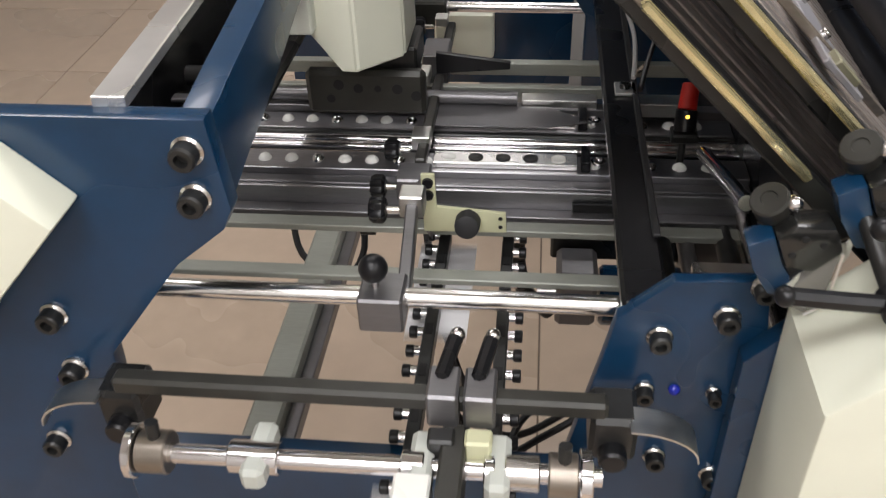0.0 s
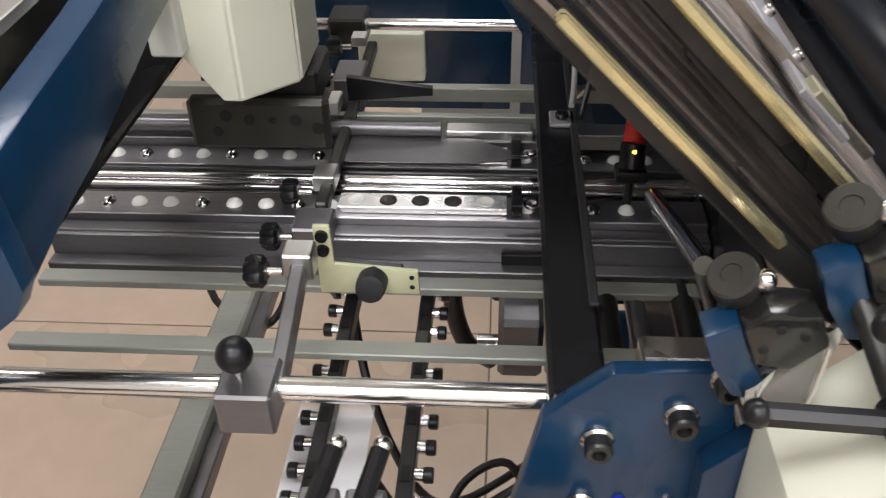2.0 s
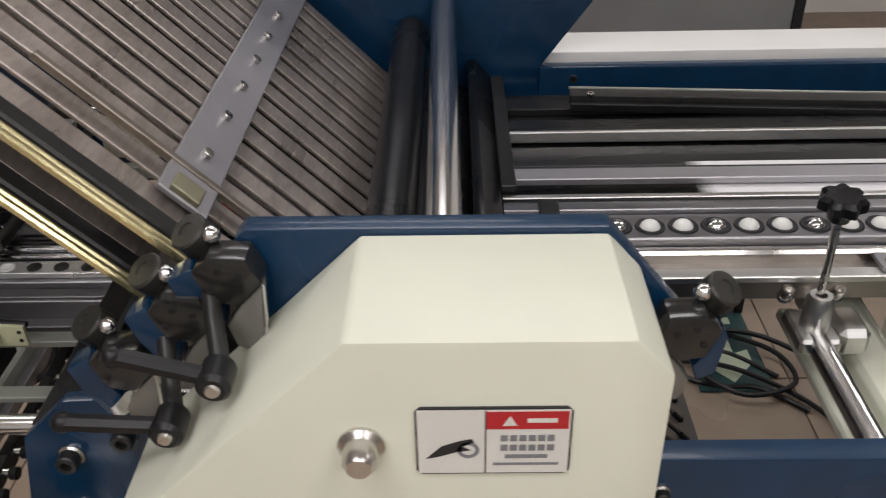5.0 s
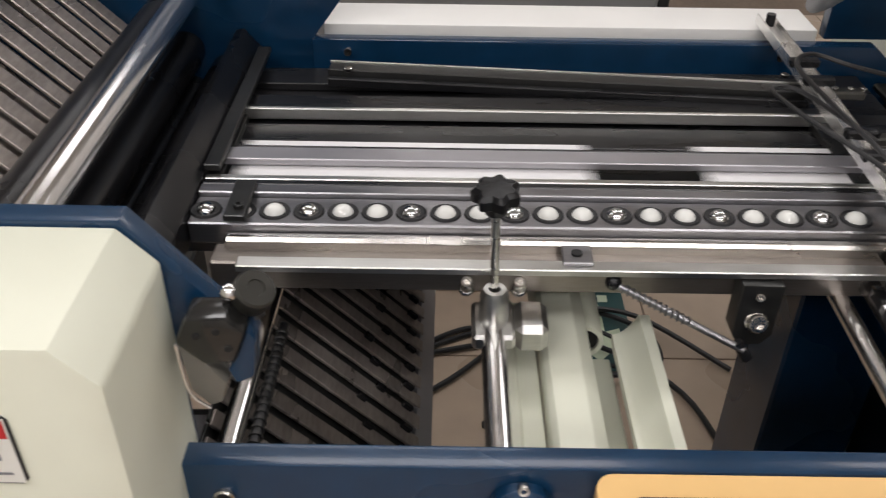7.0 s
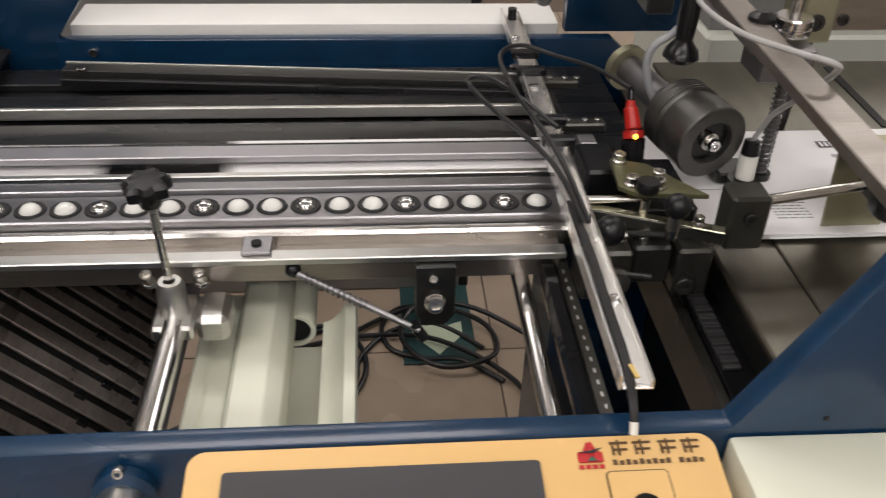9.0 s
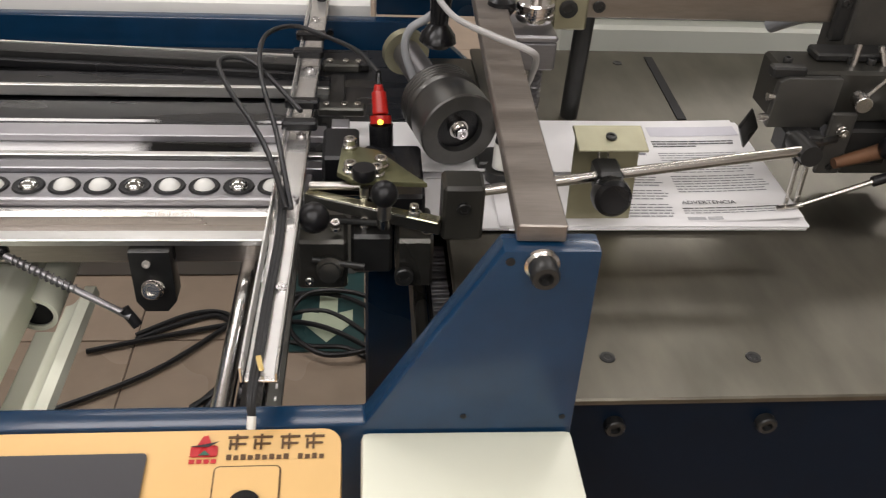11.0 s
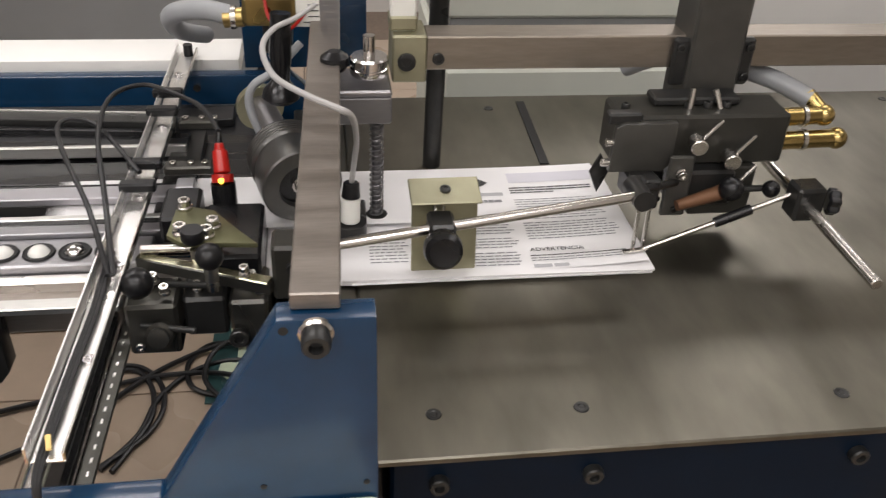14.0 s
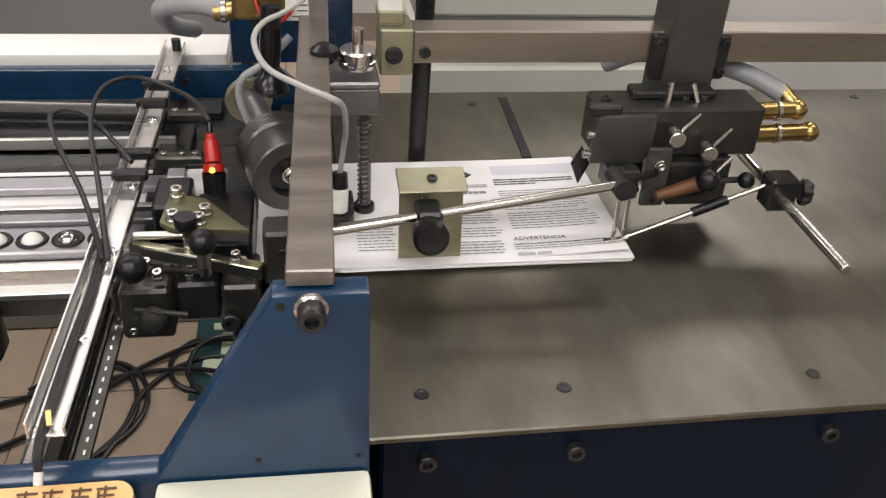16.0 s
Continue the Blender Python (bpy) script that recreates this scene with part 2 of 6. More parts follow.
def ball(c, r, bm=None, seg=20, rings=12, squash=1.0):
    out = bm if bm is not None else bmesh.new()
    prof = [(r * math.sin(math.pi * i / rings), -squash * r * math.cos(math.pi * i / rings)) for i in range(rings + 1)]
    prof[0], prof[-1] = (0, -squash * r), (0, squash * r)
    spin(prof, Vector(c), Matrix.Identity(3), seg, out)
    return out


def prism(poly, axis, a0, a1, bevel=0.0015, bm=None):
    """A polygon in the plane across the axis (y: points are x, z; x: y, z; z: x, y), drawn out from a0 to a1."""
    out = bm if bm is not None else bmesh.new()
    t = bmesh.new()
    put = {"y": lambda p, a: (p[0], a, p[1]), "x": lambda p, a: (a, p[0], p[1]), "z": lambda p, a: (p[0], p[1], a)}[axis]
    lo = [t.verts.new(put(p, a0)) for p in poly]
    hi = [t.verts.new(put(p, a1)) for p in poly]
    t.faces.new(lo)
    t.faces.new(list(reversed(hi)))
    for i in range(len(poly)):
        j = (i + 1) % len(poly)
        t.faces.new((lo[i], hi[i], hi[j], lo[j]))
    bmesh.ops.recalc_face_normals(t, faces=t.faces)
    if bevel:
        bmesh.ops.bevel(t, geom=t.edges[:], offset=bevel, segments=2, affect="EDGES", profile=0.6)
    join(out, t)
    return out


def sweep(points, r, seg=10, bm=None, steps=6):
    """A round cord through the points, smoothed."""
    out = bm if bm is not None else bmesh.new()
    pts = [Vector(p) for p in points]
    path = []
    for i in range(len(pts) - 1):
        a, b = pts[i], pts[i + 1]
        p, n = pts[max(i - 1, 0)], pts[min(i + 2, len(pts) - 1)]
        for k in range(steps):
            u = k / steps
            path.append(0.5 * ((2 * a) + (b - p) * u + (2 * p - 5 * a + 4 * b - n) * u * u + (3 * a - p - 3 * b + n) * u ** 3))
    path.append(pts[-1])
    up, rings = Vector((0.13, 0.21, 0.97)), []
    for i, c in enumerate(path):
        d = (path[min(i + 1, len(path) - 1)] - path[max(i - 1, 0)]).normalized()
        s = d.cross(up)
        if s.length < 1e-3:
            s = d.cross(Vector((1, 0, 0)))
        s.normalize()
        w = d.cross(s)
        up = -w if w.dot(up) < 0 else w
        rings.append([out.verts.new(c + r * (math.cos(2 * math.pi * k / seg) * s + math.sin(2 * math.pi * k / seg) * w)) for k in range(seg)])
    for a, b in zip(rings, rings[1:]):
        for k in range(seg):
            out.faces.new((a[k], a[(k + 1) % seg], b[(k + 1) % seg], b[k]))
    out.faces.new(rings[0])
    out.faces.new(list(reversed(rings[-1])))
    return out


def cap_bolt(parent, at, direction, r=0.009, h=0.012, washer=True, mat=None):
    """A socket-head cap bolt on a spring washer, with a hollow hexagon."""
    d = Vector(direction).normalized()
    p = Vector(at)
    bm = bmesh.new()
    spin([(0, 0), (r * 0.98, 0), (r, h * 0.1), (r, h * 0.85), (r * 0.88, h), (r * 0.52, h), (r * 0.5, h * 0.45), (0, h * 0.42)], p + d * (0.004 if washer else 0), d.to_track_quat("Z", "Y").to_matrix(), 20, bm)
    b = part("bolt", bm, mat or GUNMETAL, parent)
    if washer:
        part("washer", turned([(r * 0.4, 0), (r * 1.22, 0), (r * 1.22, 0.0025), (r * 1.02, 0.004), (r * 0.4, 0.004)], p, d), STEEL, b, "bright steel washer")
    return b


def star_knob(parent, at, direction, r=0.012, h=0.014, lobes=7, name="knob", mat=None):
    q = Vector(direction).to_track_quat("Z", "Y").to_matrix()
    bm = bmesh.new()
    seg = lobes * 6
    rings = []
    for k, (f, z) in enumerate(((0.75, 0), (1.0, h * 0.2), (1.0, h * 0.75), (0.8, h), (0.3, h * 0.96))):
        rings.append([bm.verts.new(Vector(at) + q @ Vector((f * r * (1 + 0.13 * math.cos(lobes * a)) * math.cos(a), f * r * (1 + 0.13 * math.cos(lobes * a)) * math.sin(a), z))) for a in [2 * math.pi * i / seg for i in range(seg)]])
    for a, b in zip(rings, rings[1:]):
        for i in range(seg):
            bm.faces.new((a[i], a[(i + 1) % seg], b[(i + 1) % seg], b[i]))
    bm.faces.new(rings[0])
    bm.faces.new(list(reversed(rings[-1])))
    return part(name, bm, mat or BLACK, parent, "black plastic grip knob")


# ---------------------------------------------------------------- room
floor = part("floor", box(-4.2, 4.2, -2.2, 4.4, -0.06, -0.004, 0), GROUT, None, smooth=False)
tagged(floor, "beige ceramic tiles with dark grout joints", "floor", kind="structure")
for nm, b in (("wall_north", (-4.2, 4.2, 4.4, 4.55, -0.06, 3.0)), ("wall_south", (-4.2, 4.2, -2.35, -2.2, -0.06, 3.0)), ("wall_west", (-4.35, -4.2, -2.2, 4.4, -0.06, 3.0)), ("wall_east", (4.2, 4.35, -2.2, 4.4, -0.06, 3.0))):
    tagged(part(nm, box(*b, 0), WALL, None, smooth=False), "plain pale painted workshop wall", "wall", kind="structure")
tagged(part("ceiling", box(-4.2, 4.2, -2.2, 4.4, 3.0, 3.1, 0), CEIL, None, smooth=False), "plain white workshop ceiling", "ceiling", kind="structure")
# every lamp gets an unseen fixture, the added fill lamps too
for lx, ly, lw in LAMPS:
    fx = thing("unseen_ceiling_light", (lx, ly, 2.9), "unseen long white ceiling light with lit tubes, placed for brightness", "light", "ceiling lights")
    part("housing", box(lx - 0.62, lx + 0.62, ly - 0.13, ly + 0.13, 2.9, 2.998, 0.004), WHITE, fx)
    for dy in (-0.05, 0.05):
        part("tube", rod((lx - 0.6, ly + dy, 2.875), (lx + 0.6, ly + dy, 2.875), 0.013), TUBE_LIT, fx, "lit fluorescent tube")

# ---------------------------------------------------------------- feeder table
ft = thing("feeder_table", (1.35, 0.8, 0.0), "ground steel feeder table on a dark navy base", "machine table")
part("table_top", box(0.686, 2.1, 0.494, 1.15, 0.953, 0.960, 0.0015), TABLE, ft, "ground steel plate with faint smears")
part("base_panel", box(0.700, 2.08, 0.4985, 1.13, 0.10, 0.9525, 0.003), NAVY, ft, "dark navy painted base")
for hx, hy in ((0.737, 0.540), (0.856, 0.538), (1.078, 0.536), (0.879, 1.109), (1.107, 1.116), (1.455, 1.12), (1.30, 0.535)):
    part("screw", turned([(0, 0.0004), (0.0026, 0.0004), (0.0034, 0.0010), (0.0058, 0.0010), (0.0064, 0.0)], (hx, hy, 0.960), (0, 0, 1)), GUNMETAL, ft, "countersunk dark screw")
for hx in (0.737, 0.858, 1.08):
    cap_bolt(ft, (hx, 0.4985, 0.930), (0, -1, 0), 0.008, 0.008, False)
part("slot", slab((0.9225, 1.038, 0.9606), (0.011, 0.18, 0.0016), Euler((0, 0, radians(-2))).to_matrix(), 0), DEEP, ft, "dark milled slot")

# front side plate with the raised arm
sp = thing("front_side_plate", (0.3, 0.46, 0.0), "long blue enamelled machine side plate with a raised arm", "machine frame")
part("plate", prism([(-0.20, 0.10), (0.70, 0.10), (0.70, 0.6), (0.688, 0.978), (0.687, 1.129), (0.628, 1.129), (0.545, 0.985), (-0.12, 0.985), (-0.20, 0.95)], "y", 0.450, 0.470, 0.002), BLUE, sp)
cap_bolt(sp, (0.651, 0.450, 1.1205), (0, -1, 0), 0.0088, 0.012)
part("hole", turned([(0, 0.0004), (0.003, 0.0004), (0.003, 0)], (0.632, 0.4498, 1.122), (0, -1, 0), 12), DEEP, sp)
part("hole", turned([(0, 0.0004), (0.0022, 0.0004), (0.0022, 0)], (0.612, 0.4498, 0.992), (0, -1, 0), 12), DEEP, sp)
part("hole", turned([(0, 0.0004), (0.0022, 0.0004), (0.0022, 0)], (0.680, 0.4498, 0.99), (0, -1, 0), 12), DEEP, sp)
for bx, bz in ((-0.072, 0.955), (-0.055, 0.918)):
    cap_bolt(sp, (bx, 0.450, bz), (0, -1, 0), 0.006, 0.006)
rp = thing("rear_side_plate", (0.3, 1.11, 0.0), "blue enamelled rear machine side plate", "machine frame")
part("plate", prism([(-0.10, 0.72), (0.70, 0.72), (0.70, 0.93), (0.62, 1.0), (-0.10, 1.0)], "y", 1.135, 1.155, 0.002), BLUE, rp)
part("upper_panel", prism([(0.56, 1.0), (0.72, 1.0), (0.72, 1.28), (0.60, 1.28), (0.56, 1.2)], "y", 1.16, 1.18, 0.002), BLUE, rp)

cb = thing("cross_bar", (0.66, 0.46, 1.13), "flat satin steel bar lying on the blue arm", "steel bar")
part("bar", slab((0.6615, 0.811, 1.1362), (0.030, 0.706, 0.012), Euler((0, 0, radians(-1.7))).to_matrix(), 0.001), SATIN, cb)
sc = thing("arm_safety_cover", (0.61, 0.40, 0.0), "cream enamelled sheet metal cover below the blue arm", "machine cover")
part("shell", prism([(0.545, 0.5), (0.690, 0.5), (0.688, 0.978), (0.543, 0.980)], "y", 0.345, 0.449, 0.005), CREAM, sc)
part("screw", turned([(0, 0.002), (0.004, 0.002), (0.005, 0)], (0.617, 0.345, 0.75), (0, -1, 0), 14), STEEL, sc)

hb = thing("feeder_beam", (1.4, 0.87, 1.115), "long brownish rolled steel beam above the feeder table", "steel beam")
part("bar", box(0.762, 2.1, 0.86, 0.895, 1.116, 1.150, 0.0015), BROWN_STEEL, hb)
part("end_bracket", box(0.728, 0.762, 0.852, 0.90, 1.106, 1.154, 0.002), ZINC, hb, "yellow zinc plated end bracket")
cap_bolt(hb, (0.742, 0.852, 1.128), (0, -1, 0), 0.009, 0.003, False)
cap_bolt(hb, (0.774, 0.860, 1.128), (0, -1, 0), 0.006, 0.003, False)
part("far_post", box(2.06, 2.1, 0.86, 0.90, 0.961, 1.116, 0.002), GUNMETAL, hb)
part("near_post", rod((0.784, 0.955, 0.961), (0.784, 0.905, 1.5), 0.0105), GUNMETAL, hb, "round black post")
part("upper_beam", box(0.74, 2.1, 0.90, 0.93, 1.48, 1.51, 0.002), GUNMETAL, hb)

# rear white tray and far things
wt = thing("rear_tray_cover", (0.23, 1.2, 0.98), "long white enamelled tray cover on the rear plate", "machine cover")
part("shell", prism([(1.165, 0.986), (1.245, 0.986), (1.245, 1.010), (1.165, 1.010)], "x", -0.088, 0.553, 0.003), WHITE, wt)
for px in (-0.055, 0.50):
    part("bracket", rod((px, 1.13, 0.985), (px + 0.004, 1.172, 0.988), 0.005), STEEL, wt)
gp = thing("grey_cabinet", (0.1, 2.2, 0.0), "plain grey sheet metal cabinet behind the machine", "cabinet")
part("body", box(-0.75, 0.52, 1.9, 2.4, 0.0, 0.93, 0.006), GREY_PANEL, gp)
part("edge_strip", box(0.5205, 0.545, 1.905, 2.395, 0.0, 0.925, 0.004), RUBBER, gp, "black edge strip")
gc = thing("pale_cabinet", (1.6, 1.6, 0.0), "pale grey sheet metal housing behind the feeder table", "cabinet")
part("lower_body", box(0.86, 1.352, 1.40, 1.8, 0.0, 0.897, 0.006), GREY_CAB, gc)
part("upper_body", box(0.86, 1.352, 1.42, 1.8, 0.976, 1.30, 0.006), GREY_CAB, gc)
part("recess", box(0.87, 1.345, 1.43, 1.79, 0.8975, 0.9755, 0.002), GREY_PANEL, gc, "grey recessed band")

wc = thing("white_cabinet", (1.9, 1.7, 0.0), "plain off-white cabinet beside the pale housing", "cabinet")
part("body", box(1.36, 2.6, 1.50, 1.95, 0.0, 1.30, 0.006), WHITE, wc)
part("plinth", box(1.37, 2.59, 1.492, 1.4995, 0.0, 0.10, 0.002), GREY_PANEL, wc, "grey plinth")

# ---------------------------------------------------------------- register table between feeder and folder
rt = thing("register_table", (0.15, 0.9, 0.9), "register table of long steel rails and dark belts", "conveyor table")
part("bed", box(-0.19, 0.60, 0.80, 1.125, 0.945, 0.966, 0.002), BELT, rt, "black table bed")
part("support_beam", box(-0.14, 0.475, 0.7045, 0.735, 0.932, 0.962, 0.002), SATIN, rt, "satin steel support beam")
part("rear_beam", box(-0.14, 0.475, 0.98, 1.02, 0.89, 0.9445, 0.002), GUNMETAL, rt, "dark steel support beam")
part("front_ledge", box(-0.112, 0.476, 0.688, 0.7035, 0.963, 0.970, 0.001), ALU, rt, "pale aluminium ledge")
part("lower_lip", box(-0.13, 0.49, 0.724, 0.737, 0.952, 0.974, 0.003), STEEL, rt, "rounded bright steel lip")
for y0, y1, z0, z1, m in ((0.786, 0.801, 0.964, 0.986, ALU_MID), (0.803, 0.812, 0.977, 0.985, BELT), (0.8125, 0.821, 0.977, 0.985, ALU), (0.853, 0.878, 0.977, 0.985, LILAC), (0.882, 0.886, 0.977, 0.983, BELT), (0.966, 0.972, 0.972, 0.986, ALU), (0.9725, 1.006, 0.970, 0.984, BELT)):
    part("guide_rail", box(-0.165, 0.505, y0, y1, z0, z1, 0.001), m, rt)
part("belt", box(-0.18, 0.55, 0.912, 0.960, 0.9665, 0.970, 0.001), BELT, rt, "wide dark conveyor belt")
part("belt", box(-0.18, 0.55, 1.055, 1.10, 0.9665, 0.976, 0.001), BELT, rt, "wide dark conveyor belt")
for x in (-0.168, 0.506):
    part("end_block", box(x - 0.02, x + 0.016, 0.800, 1.02, 0.9665, 0.978, 0.001), GUNMETAL, rt)
d = Vector((0.525, -0.043, 0)).normalized()
part("skew_guide", slab((0.21, 1.036, 0.992), (0.56, 0.022, 0.012), Matrix(((d.x, -d.y, 0), (d.y, d.x, 0), (0, 0, 1))), 0.001), GUNMETAL, rt, "slightly askew dark guide bar")
part("skew_edge", slab((0.21, 1.0475, 0.9985), (0.56, 0.003, 0.003), Matrix(((d.x, -d.y, 0), (d.y, d.x, 0), (0, 0, 1))), 0.0005), ALU, rt)
part("skew_lip", slab((0.21, 1.018, 0.986), (0.56, 0.008, 0.010), Matrix(((d.x, -d.y, 0), (d.y, d.x, 0), (0, 0, 1))), 0.001), BELT, rt)
for x in (-0.045, 0.475):
    cap_bolt(rt, (x, 1.045, 0.998), (0, 0, 1), 0.005, 0.004, False, STEEL)
part("tab", box(0.178, 0.205, 0.694, 0.722, 0.970, 0.974, 0.001), ALU_MID, rt)
part("tab", turned([(0, 0.002), (0.005, 0.002), (0.005, 0)], (0.191, 0.708, 0.974), (0, 0, 1)), DEEP, rt)
for i, (x, m) in enumerate(((-0.118, GUNMETAL),)):
    part("rail_clamp", box(x - 0.012, x + 0.008, 0.735, 0.80, 0.985, 0.992, 0.001), m, rt)
    cap_bolt(rt, (x, 0.75, 0.992), (0, 0, 1), 0.005, 0.004, False)

br = thing("ball_rail", (0.15, 0.76, 0.96), "steel ball rail with white glass and steel balls", "ball rail")
BX = [0.041 + 0.0321 * k for k in range(-6, 14)]
bm = box(-0.165, 0.495, 0.739, 0.785, 0.958, 0.981, 0.0015)
part("channel", bm, ALU_MID, br)
for k, x in zip(range(-6, 14), BX):
    part("socket", turned([(0, 0.0008), (0.0118, 0.0008), (0.0140, 0.0022), (0.0150, 0.0)], (x, 0.760, 0.981), (0, 0, 1), 22), RUBBER, br, "black rubber ball socket")
    part("ball", ball((x, 0.760, 0.9785), 0.0105, None, 18, 10), MARBLE_S if k % 3 == 0 else MARBLE_W, br, "polished steel ball" if k % 3 == 0 else "white glass ball")

# tall star knob on its clamp
tk = thing("rail_clamp_knob", (0.118, 0.67, 0.93), "black star knob on a steel pin over a chrome shaft", "clamp")
star_knob(tk, (0.114, 0.672, 1.050), (-0.05, -0.1, 1), 0.0185, 0.016, 7)
part("knob_neck", rod((0.114, 0.672, 1.040), (0.114, 0.672, 1.0505), 0.009, 16, 0.012), BLACK, tk)
part("pin", rod((0.117, 0.674, 0.945), (0.114, 0.672, 1.05), 0.0038), STEEL, tk)
part("collar", turned([(0.0, 0), (0.013, 0), (0.0135, 0.004), (0.0125, 0.03), (0.010, 0.036), (0.0055, 0.036), (0.0052, 0.02), (0, 0.02)], (0.117, 0.672, 0.925), (0, 0, 1)), ALU, tk)
part("foot", box(0.098, 0.136, 0.648, 0.700, 0.910, 0.926, 0.003), ALU, tk)
part("side_lug", box(0.1365, 0.166, 0.655, 0.70, 0.900, 0.930, 0.006), ALU, tk)
for x in (0.093, 0.140):
    cap_bolt(tk, (x, 0.694, 0.943), (0, -0.5, 1), 0.006, 0.012, True, STEEL)
part("shaft", rod((0.117, 0.473, 0.918), (0.117, 0.665, 0.918), 0.0112, 24), POLISHED, tk, "chromed steel shaft")

for x, z, r, m, lab in ((-0.097, 0.90, 0.0095, POLISHED, "polished steel cross rod"), (0.470, 0.93, 0.0068, POLISHED, "polished steel cross rod"), (0.435, 0.928, 0.0085, POLISHED, "polished steel cross rod")):
    ro = thing("cross_rod", (x, 0.6, z), lab, "steel rod", "cross rods")
    part("bar", rod((x, 0.471, z), (x + 0.004, 0.80, z), r, 18), m, ro)
fr = thing("fluted_roller", (-0.080, 0.6, 0.89), "black roller with a shiny knurled surface", "roller")
part("core", rod((-0.0795, 0.472, 0.892), (-0.0775, 0.70, 0.892), 0.0048, 18), BLACK, fr)
for k in range(24):
    part("ring", turned([(0.0046, 0), (0.0060, 0.001), (0.0060, 0.004), (0.0046, 0.005)], (-0.0793 + 0.00007 * k, 0.49 + 0.0085 * k, 0.892), (0, 1, 0), 14), GUNMETAL, fr)

PIPE_AT = Vector((0.214, 0.744, 0.838))
du = thing("cream_duct", (0.22, 0.75, 0.6), "cream enamelled folded sheet metal duct below the rails", "duct")
part("raised_channel", prism([(0.162, 0.845), (0.165, 0.878), (0.170, 0.884), (0.199, 0.884), (0.213, 0.872), (0.216, 0.845)], "y", 0.472, 0.82, 0.002), CREAM, du)
part("side_channel", prism([(0.126, 0.858), (0.126, 0.866), (0.129, 0.869), (0.140, 0.869), (0.143, 0.864), (0.1615, 0.864), (0.1615, 0.858)], "y", 0.472, 0.775, 0.001), CREAM, du)
arc = [(0.2440 + 0.0340 * k / 10, 0.846 + 0.026 * min(1.0, k / 7) ** 2) for k in range(11)]
trough = arc + [(x + 0.002 * (k == 10), z - 0.010) for k, (x, z) in reversed(list(enumerate(arc)))]
part("trough", prism(trough, "y", 0.472, 0.748, 0), CREAM, du, "rounded cream trough")
part("pan", box(0.2100, 0.2440, 0.472, 0.742, 0.812, 0.818, 0.001), CREAM, du)
part("pipe", turned([(0.0165, 0.002), (0.0170, 0.0), (0.0215, 0.0), (0.0220, 0.001), (0.0220, 0.10), (0.0165, 0.10)], PIPE_AT, (0, 1, 0.05), 32), CREAM, du, "round cream pipe mouth")
part("pipe_bore", turned([(0, 0.0), (0.0164, 0.0), (0.0164, 0.002), (0, 0.002)], PIPE_AT + Vector((0, 0.006, 0)), (0, -1, -0.05), 28), DEEP, du, "dark pipe bore")

lv = thing("spring_lever", (0.22, 0.69, 0.95), "thin tension rod with a coil spring", "lever")
part("pivot", ball((0.224, 0.692, 0.955), 0.0075), BLACK, lv)
part("rod", rod((0.224, 0.690, 0.955), (0.338, 0.652, 0.912), 0.0034, 12), ALU_MID, lv)
a, b = Vector((0.232, 0.687, 0.952)), Vector((0.290, 0.668, 0.930))
ax = (b - a).normalized()
s1 = ax.cross(Vector((0, 0, 1))).normalized()
s2 = ax.cross(s1)
part("spring", sweep([a + (b - a) * (k / 96) + 0.0042 * (math.cos(k * math.pi / 4) * s1 + math.sin(k * math.pi / 4) * s2) for k in range(97)], 0.0009, 5, None, 2), ALU_GREY, lv, "fine steel coil spring")
part("tip", rod((0.332, 0.656, 0.918), (0.343, 0.652, 0.902), 0.0050, 12), BLACK, lv)
part("hanger", prism([(0.336, 0.962), (0.373, 0.962), (0.373, 0.906), (0.364, 0.894), (0.343, 0.894), (0.336, 0.906)], "y", 0.680, 0.704, 0.002), GUNMETAL, lv, "black hanger plate")
cap_bolt(lv, (0.354, 0.680, 0.922), (0, -0.7, 0.3), 0.0085, 0.007, True, STEEL)
cap_bolt(lv, (0.352, 0.680, 0.950), (0, -0.7, 0.3), 0.004, 0.004, False, STEEL)
lg = thing("lower_base_box", (0.6, 0.9, 0.0), "dark blue enamelled base box below the rails", "machine base")
part("body", box(0.545, 0.685, 0.98, 1.13, 0.0, 0.78, 0.004), BLUE, lg)
part("foot", box(0.54, 0.69, 0.975, 1.135, -0.002, 0.03, 0.004), BLACK, lg)

# lower fold plate with slats, leaning at forty-five degrees
S = math.sqrt(0.5)


def fold_point(n, dd, y):
    return Vector((S * n - S * dd, y, S * n + S * dd))


def fold_slats(parent, n, d0, d1, ys, width, thick, mat, name="slat"):
    turn = Euler((0, radians(45), 0)).to_matrix()
    for y in ys:
        part(name, slab(fold_point(n, (d0 + d1) / 2, y), (d1 - d0, width, thick), turn, 0.0008), mat, parent)


fl = thing("lower_fold_plate", (0.0, 0.85, 0.6), "slanting lower fold plate of parallel steel slats", "fold plate")
fold_slats(fl, 0.5365, 0.47, 0.71, [0.56 + 0.0315 * k for k in range(16)], 0.019, 0.004, SLAT)
# dark second layer is added so the gaps between slats read dark
fold_slats(fl, 0.528, 0.47, 0.71, [0.576 + 0.0315 * k for k in range(16)], 0.028, 0.004, GUNMETAL, "gap_fill_slat")
turn45 = Euler((0, radians(45), 0)).to_matrix()
part("end_bar", slab(fold_point(0.532, 0.462, 0.81), (0.026, 0.60, 0.010), turn45, 0.001), LILAC, fl, "satin steel end bar")
